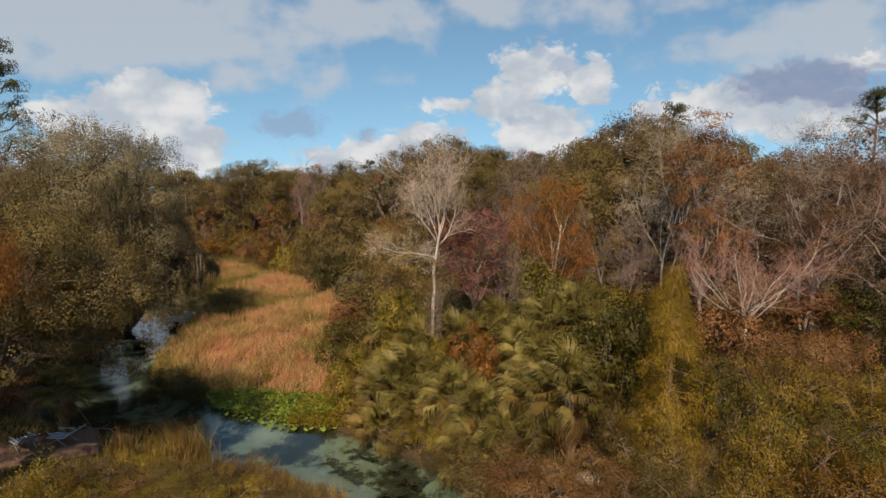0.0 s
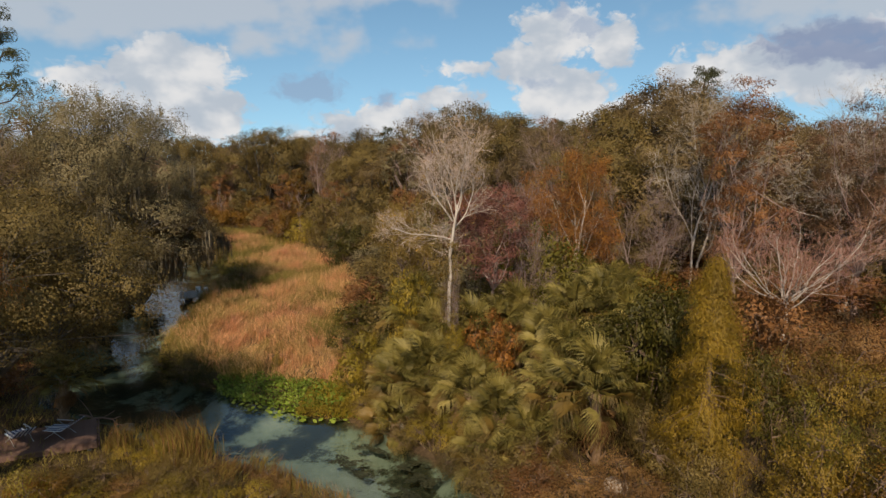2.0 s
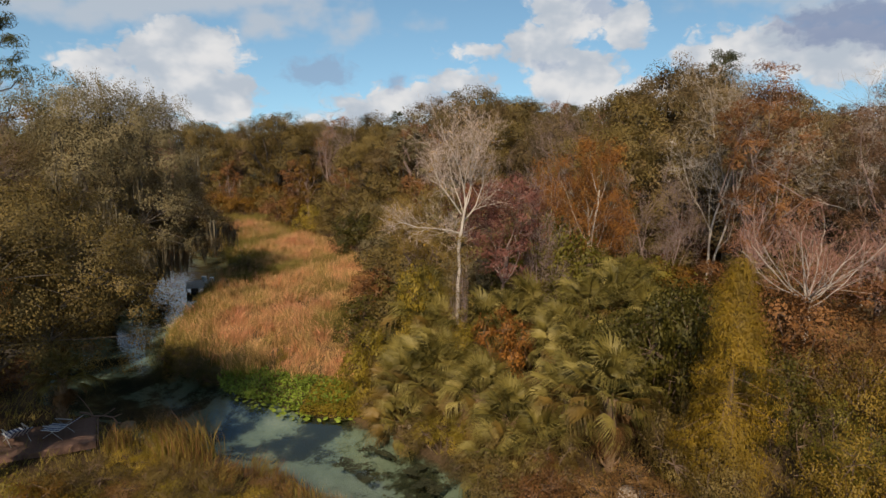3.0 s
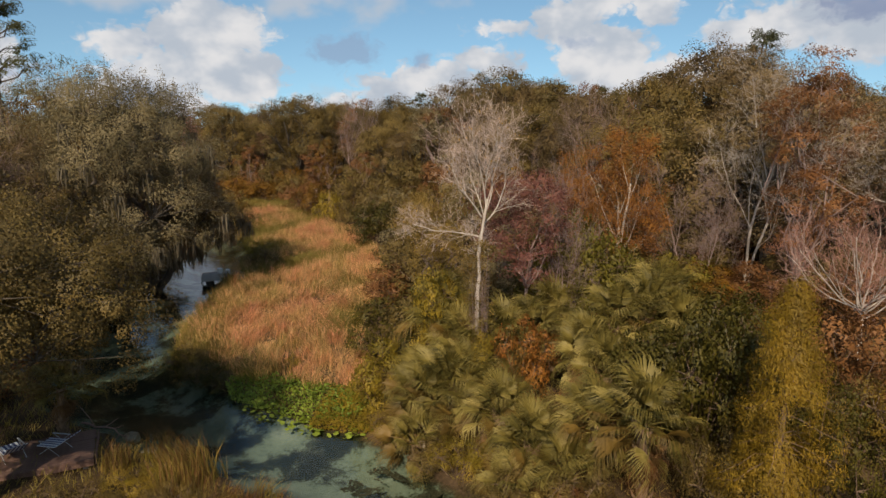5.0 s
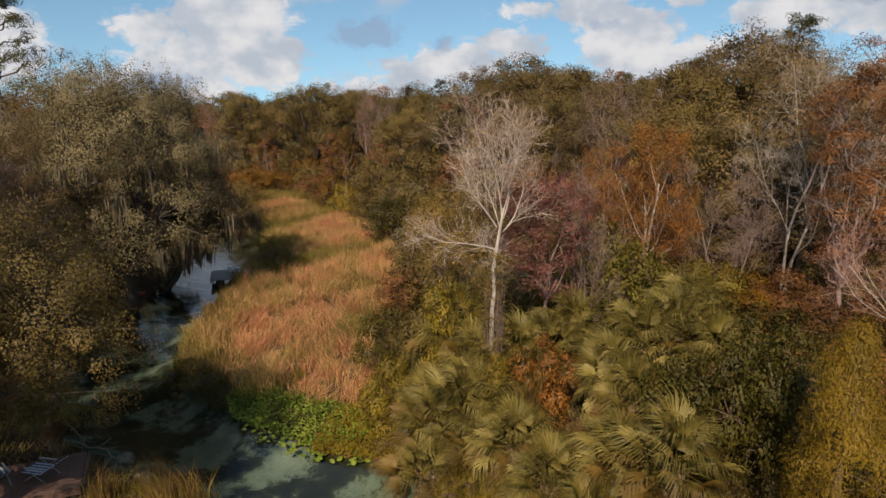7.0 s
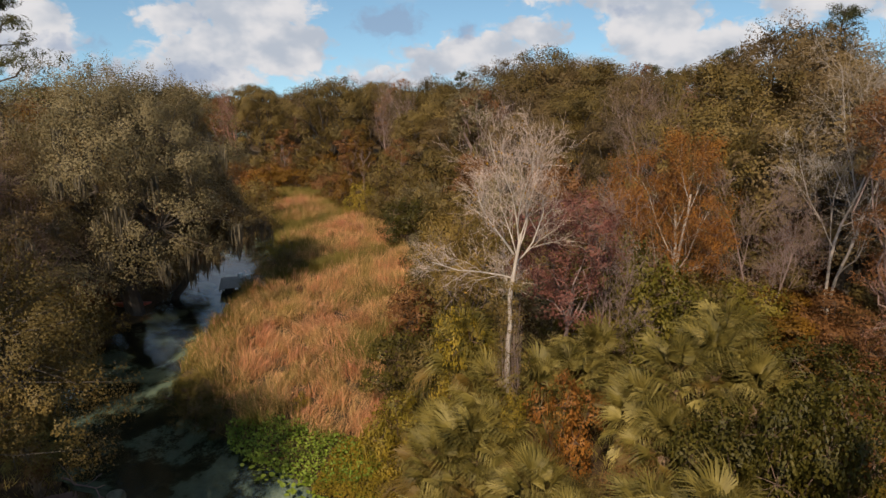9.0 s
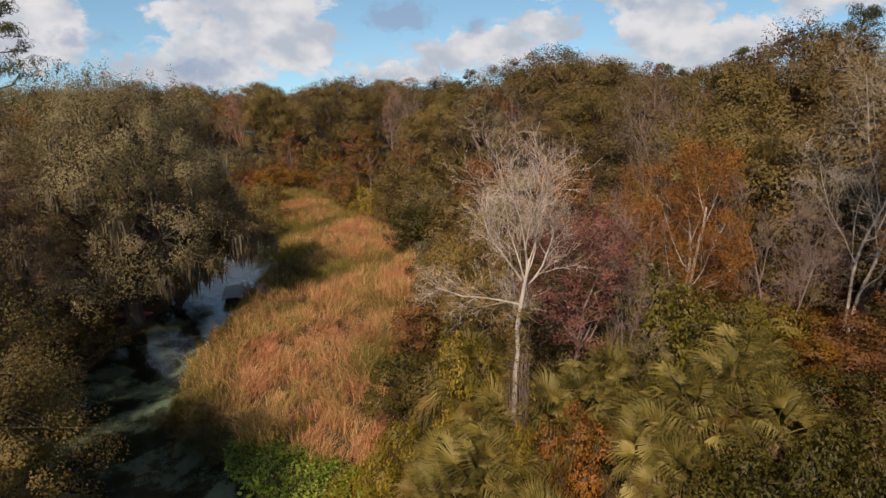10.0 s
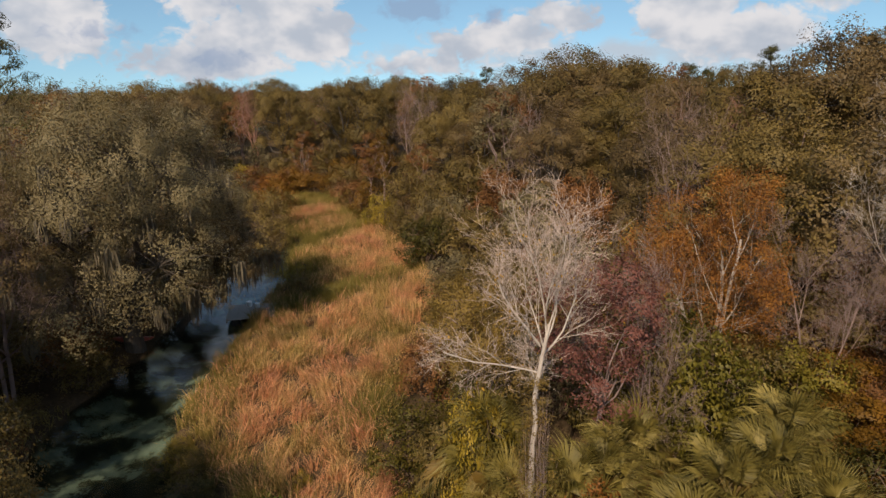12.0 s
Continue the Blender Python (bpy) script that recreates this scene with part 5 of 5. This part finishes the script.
x, y = scatter(rng, 26000, (-8, -2.6, 25, 29), lambda x, y: (creek(x, y) > -0.25) & inside(x, y, [(-6.4, 25.6), (-3.0, 25.2), (-2.6, 27.6), (-4.6, 28.6), (-6.2, 28.2)]))
leaves(low, rng, np.stack([x, y, np.maximum(land(x, y), 0) + rng.uniform(0.02, 0.32, len(x))], 1), np.tile((0, 0, 1.2), (len(x), 1)), 0.085, 0.5)
stuff("bank_herbs", low, YELGREEN, "low yellow-green herbs along the water's edge", "herbs")
shrubs(large, [("v", 3.7, 32.6, 2.3, 6.5), ("v", 5.3, 32.4, 1.9, 5.2), ("o", 2.4, 33.6, 1.7, 4.8)])

# ---- the deck with its chairs ----


def box(geo, lo, hi, bevel=0.006):
    """A board with eased edges."""
    bm = bmesh.new()
    bmesh.ops.create_cube(bm, size=1.0)
    lo, hi = Vector(lo), Vector(hi)
    for v in bm.verts:
        v.co = Vector([(a + b) / 2 + c * (b - a) for a, b, c in zip(lo, hi, v.co)])
    if bevel:
        bmesh.ops.bevel(bm, geom=list(bm.edges), offset=bevel, segments=1, affect="EDGES")
    bmesh.ops.triangulate(bm, faces=list(bm.faces))
    bm.verts.index_update()
    geo.add([v.co[:] for v in bm.verts], [[v.index for v in f.verts] for f in bm.faces])
    bm.free()
    return geo


def deck():
    rng = np.random.default_rng(61)
    ob = thing("deck", "low weathered wooden deck at the creek's edge", "deck")
    ob.matrix_basis = Matrix.Translation((-12.25, 22.3, 0.5)) @ Matrix.Rotation(radians(30), 4, "Z")
    for k in range(15):
        g = box(Geo(), (-5.6, 0.0, -0.035), (0.0, 0.135, 0.0))
        plank = part("plank", g, WOOD, ob)
        plank.matrix_basis = Matrix.Translation((rng.uniform(-0.02, 0.02), k * 0.145, rng.uniform(-0.003, 0.003)))
    for a, b in (((-5.6, -0.045, -0.24), (0.0, -0.005, -0.01)), ((0.03, 0.0, -0.24), (0.07, 2.16, -0.01))):
        part("fascia", box(Geo(), a, b), WOOD, ob)
    for x in (-5.3, -2.8, -0.25):
        for y in (0.15, 1.95):
            part("post", box(Geo(), (x - 0.07, y - 0.07, -1.6), (x + 0.07, y + 0.07, -0.04)), OLDWOOD, ob)


def lounge_chair():
    ob = thing("folding_chair", "folding chair with blue and white striped canvas on the deck", "chair", "deck chairs")
    part("seat", box(Geo(), (-0.29, -0.42, 0.27), (0.29, 0.2, 0.29)), STRIPES, ob)
    back = part("backrest", box(Geo(), (-0.29, 0, 0), (0.29, 0.02, 0.66)), STRIPES, ob)
    back.matrix_basis = Matrix.Translation((0, 0.2, 0.28)) @ Matrix.Rotation(radians(-56), 4, "X")
    for s in (-0.29, 0.29):
        for a, b in (((s, -0.36, 0.0), (s, 0.3, 0.44)), ((s, 0.36, 0.0), (s, -0.3, 0.44))):
            g = Geo()
            tube(g, [a, ((s + s) / 2, (a[1] + b[1]) / 2, (a[2] + b[2]) / 2), b], (0.010, 0.010, 0.010), 6)
            part("leg", g, STEEL, ob)
        part("armrest", box(Geo(), (s - 0.025, -0.32, 0.44), (s + 0.025, 0.32, 0.46)), STEEL, ob)
    return ob


deck()
DECK = Matrix.Translation((-12.25, 22.3, 0.502)) @ Matrix.Rotation(radians(30), 4, "Z")
chair = lounge_chair()
for x, y, turn in ((-2.3, 1.1, 205), (-3.7, 1.3, 165), (-4.8, 1.4, 150)):
    copy_thing(chair, DECK @ pose(x, y, 0, 0, 0, turn))
chair.matrix_basis = DECK @ pose(-1.1, 1.0, 0, 0, 0, 235)

# ---- the floating dock under the oak ----


def dock():
    rng = np.random.default_rng(62)
    ob = thing("floating_dock", "small grey plank dock floating on the creek", "dock")
    ob.matrix_basis = Matrix.Translation((-18.4, 46.3, 0.46)) @ Matrix.Rotation(radians(24), 4, "Z")
    for k in range(11):
        plank = part("plank", box(Geo(), (-1.4, 0, -0.03), (1.4, 0.23, 0.0)), OLDWOOD, ob)
        plank.matrix_basis = Matrix.Translation((rng.uniform(-0.015, 0.015), -1.35 + k * 0.245, 0))
    for x in (-1.38, 1.34):
        part("side_beam", box(Geo(), (x, -1.35, -0.2), (x + 0.05, 1.32, -0.035)), OLDWOOD, ob)
    for x in (-0.85, 0.85):
        part("float", box(Geo(), (x - 0.24, -1.1, -0.5), (x + 0.24, 1.1, -0.04), 0.06), DARKFLOAT, ob)


def bucket(label, mat, at, size):
    g = Geo()
    tube(g, [(0, 0, 0), (0, 0, 0.01), (0, 0, size), (0, 0, size + 0.02), (0, 0, 0.02)], (0.001, size * 0.42, size * 0.52, size * 0.5, size * 0.38), 14)
    ob = thing("bucket", label, "bucket")
    ob.matrix_basis = Matrix.Translation(at)
    part("body", g, mat, ob)
    h = Geo()
    a = np.linspace(0, np.pi, 9)
    tube(h, np.stack([np.cos(a) * size * 0.52, 0 * a, size + np.sin(a) * size * 0.3], 1), np.full(9, 0.008), 5)
    part("handle", h, STEEL, ob)


dock()
bucket("white plastic bucket on the floating dock", PLASTIC, (-18.9, 47.0, 0.42), 0.34)
bucket("white plastic bucket on the floating dock", PLASTIC, (-18.3, 46.9, 0.42), 0.3)

# ---- rocks and fallen limbs on the banks ----


def rock(seed, x, y, size):
    rng = np.random.default_rng(seed)
    bm = bmesh.new()
    bmesh.ops.create_icosphere(bm, subdivisions=3, radius=size)
    stretch = rng.uniform(0.7, 1.3, 3)
    for v in bm.verts:
        n = noise.noise(v.co / size * 1.3 + Vector((seed, 0, 0))) * 0.4 + noise.noise(v.co / size * 4) * 0.12
        v.co = Vector((v.co.x * stretch[0], v.co.y * stretch[1], v.co.z * 0.6)) * (1 + n)
    me = bpy.data.meshes.new("rock")
    bm.to_mesh(me)
    bm.free()
    ob = new("rock", me)
    me.materials.append(STONE)
    ob.matrix_basis = Matrix.Translation((x, y, float(land(x, y)) + size * 0.15))
    tagged(ob, "pale pinkish limestone rock half sunk in the bank", "rock", "rocks on the bank")


for i, (x, y, s) in enumerate(((3.0, 20.7, 0.3), (5.3, 17.8, 0.3), (-2.6, 25.2, 0.35), (-2.2, 24.6, 0.25), (0.9, 20.9, 0.3), (-11.6, 24.4, 0.35), (-12.8, 25.2, 0.4), (-10.9, 23.9, 0.3), (4.6, 19.6, 0.35), (7.2, 17.2, 0.3))):
    rock(300 + i, x, y, s)


def fallen_limb(seed, a, b, radius):
    rng = np.random.default_rng(seed)
    g = Geo()
    a, b = np.array((*a, land(*a) + 0.15)), np.array((*b, max(float(land(*b)), -0.1) + 0.2))
    line = bent(rng, a, b, 7, 0.06)
    tube(g, line, np.linspace(radius, radius * 0.4, 7), 7)
    for k in (2, 3, 4, 5):
        tube(g, bent(rng, line[k], line[k] + rng.normal(0, 0.5, 3) + (0, 0, 0.35), 4, 0.1), np.linspace(radius * 0.4, 0.01, 4), 4)
    ob = new("fallen_branch", g.mesh("fallen_branch", True))
    ob.data.materials.append(GREYTWIG)
    tagged(ob, "grey fallen branch lying by the creek", "branch", "fallen branches")


for i, (a, b, r) in enumerate((((-14.6, 25.2), (-12.4, 24.4), 0.04), ((13.5, 25.4), (16.8, 23.6), 0.06), ((-2.8, 25.4), (-1.4, 24.4), 0.05))):
    fallen_limb(320 + i, a, b, r)


def kayak():
    """A small sit-in boat pulled up on the bank."""
    g = Geo()
    s = np.linspace(-1, 1, 13)
    a = np.linspace(0, 2 * np.pi, 12, endpoint=False)
    half = 0.30 * np.sqrt(np.clip(1 - s ** 2, 0.001, 1))
    ring = np.stack([np.repeat(s[:, None] * 1.15, 12, 1), np.cos(a)[None] * half[:, None], np.sin(a)[None] * half[:, None] * np.where(np.sin(a) > 0, 0.35, 0.6)[None] + 0.2 + 0.1 * s[:, None] ** 2], -1)
    i, j = np.meshgrid(np.arange(12), np.arange(12), indexing="ij")
    k = (j + 1) % 12
    g.add(ring, np.stack([i * 12 + j, (i + 1) * 12 + j, (i + 1) * 12 + k, i * 12 + k], -1).reshape(-1, 4))
    ob = thing("kayak", "small faded red plastic kayak pulled up under the oak", "kayak")
    ob.matrix_basis = Matrix.Translation((-22.8, 41.2, float(land(-22.8, 41.2)))) @ Matrix.Rotation(radians(12), 4, "Z")
    part("hull", g, REDPLASTIC, ob)
    rim = Geo()
    b = np.linspace(0, 2 * np.pi, 17)
    tube(rim, np.stack([np.cos(b) * 0.36, np.sin(b) * 0.19, 0.31 + 0 * b], 1), np.full(17, 0.022), 6)
    part("cockpit_rim", rim, DARKFLOAT, ob)


kayak()
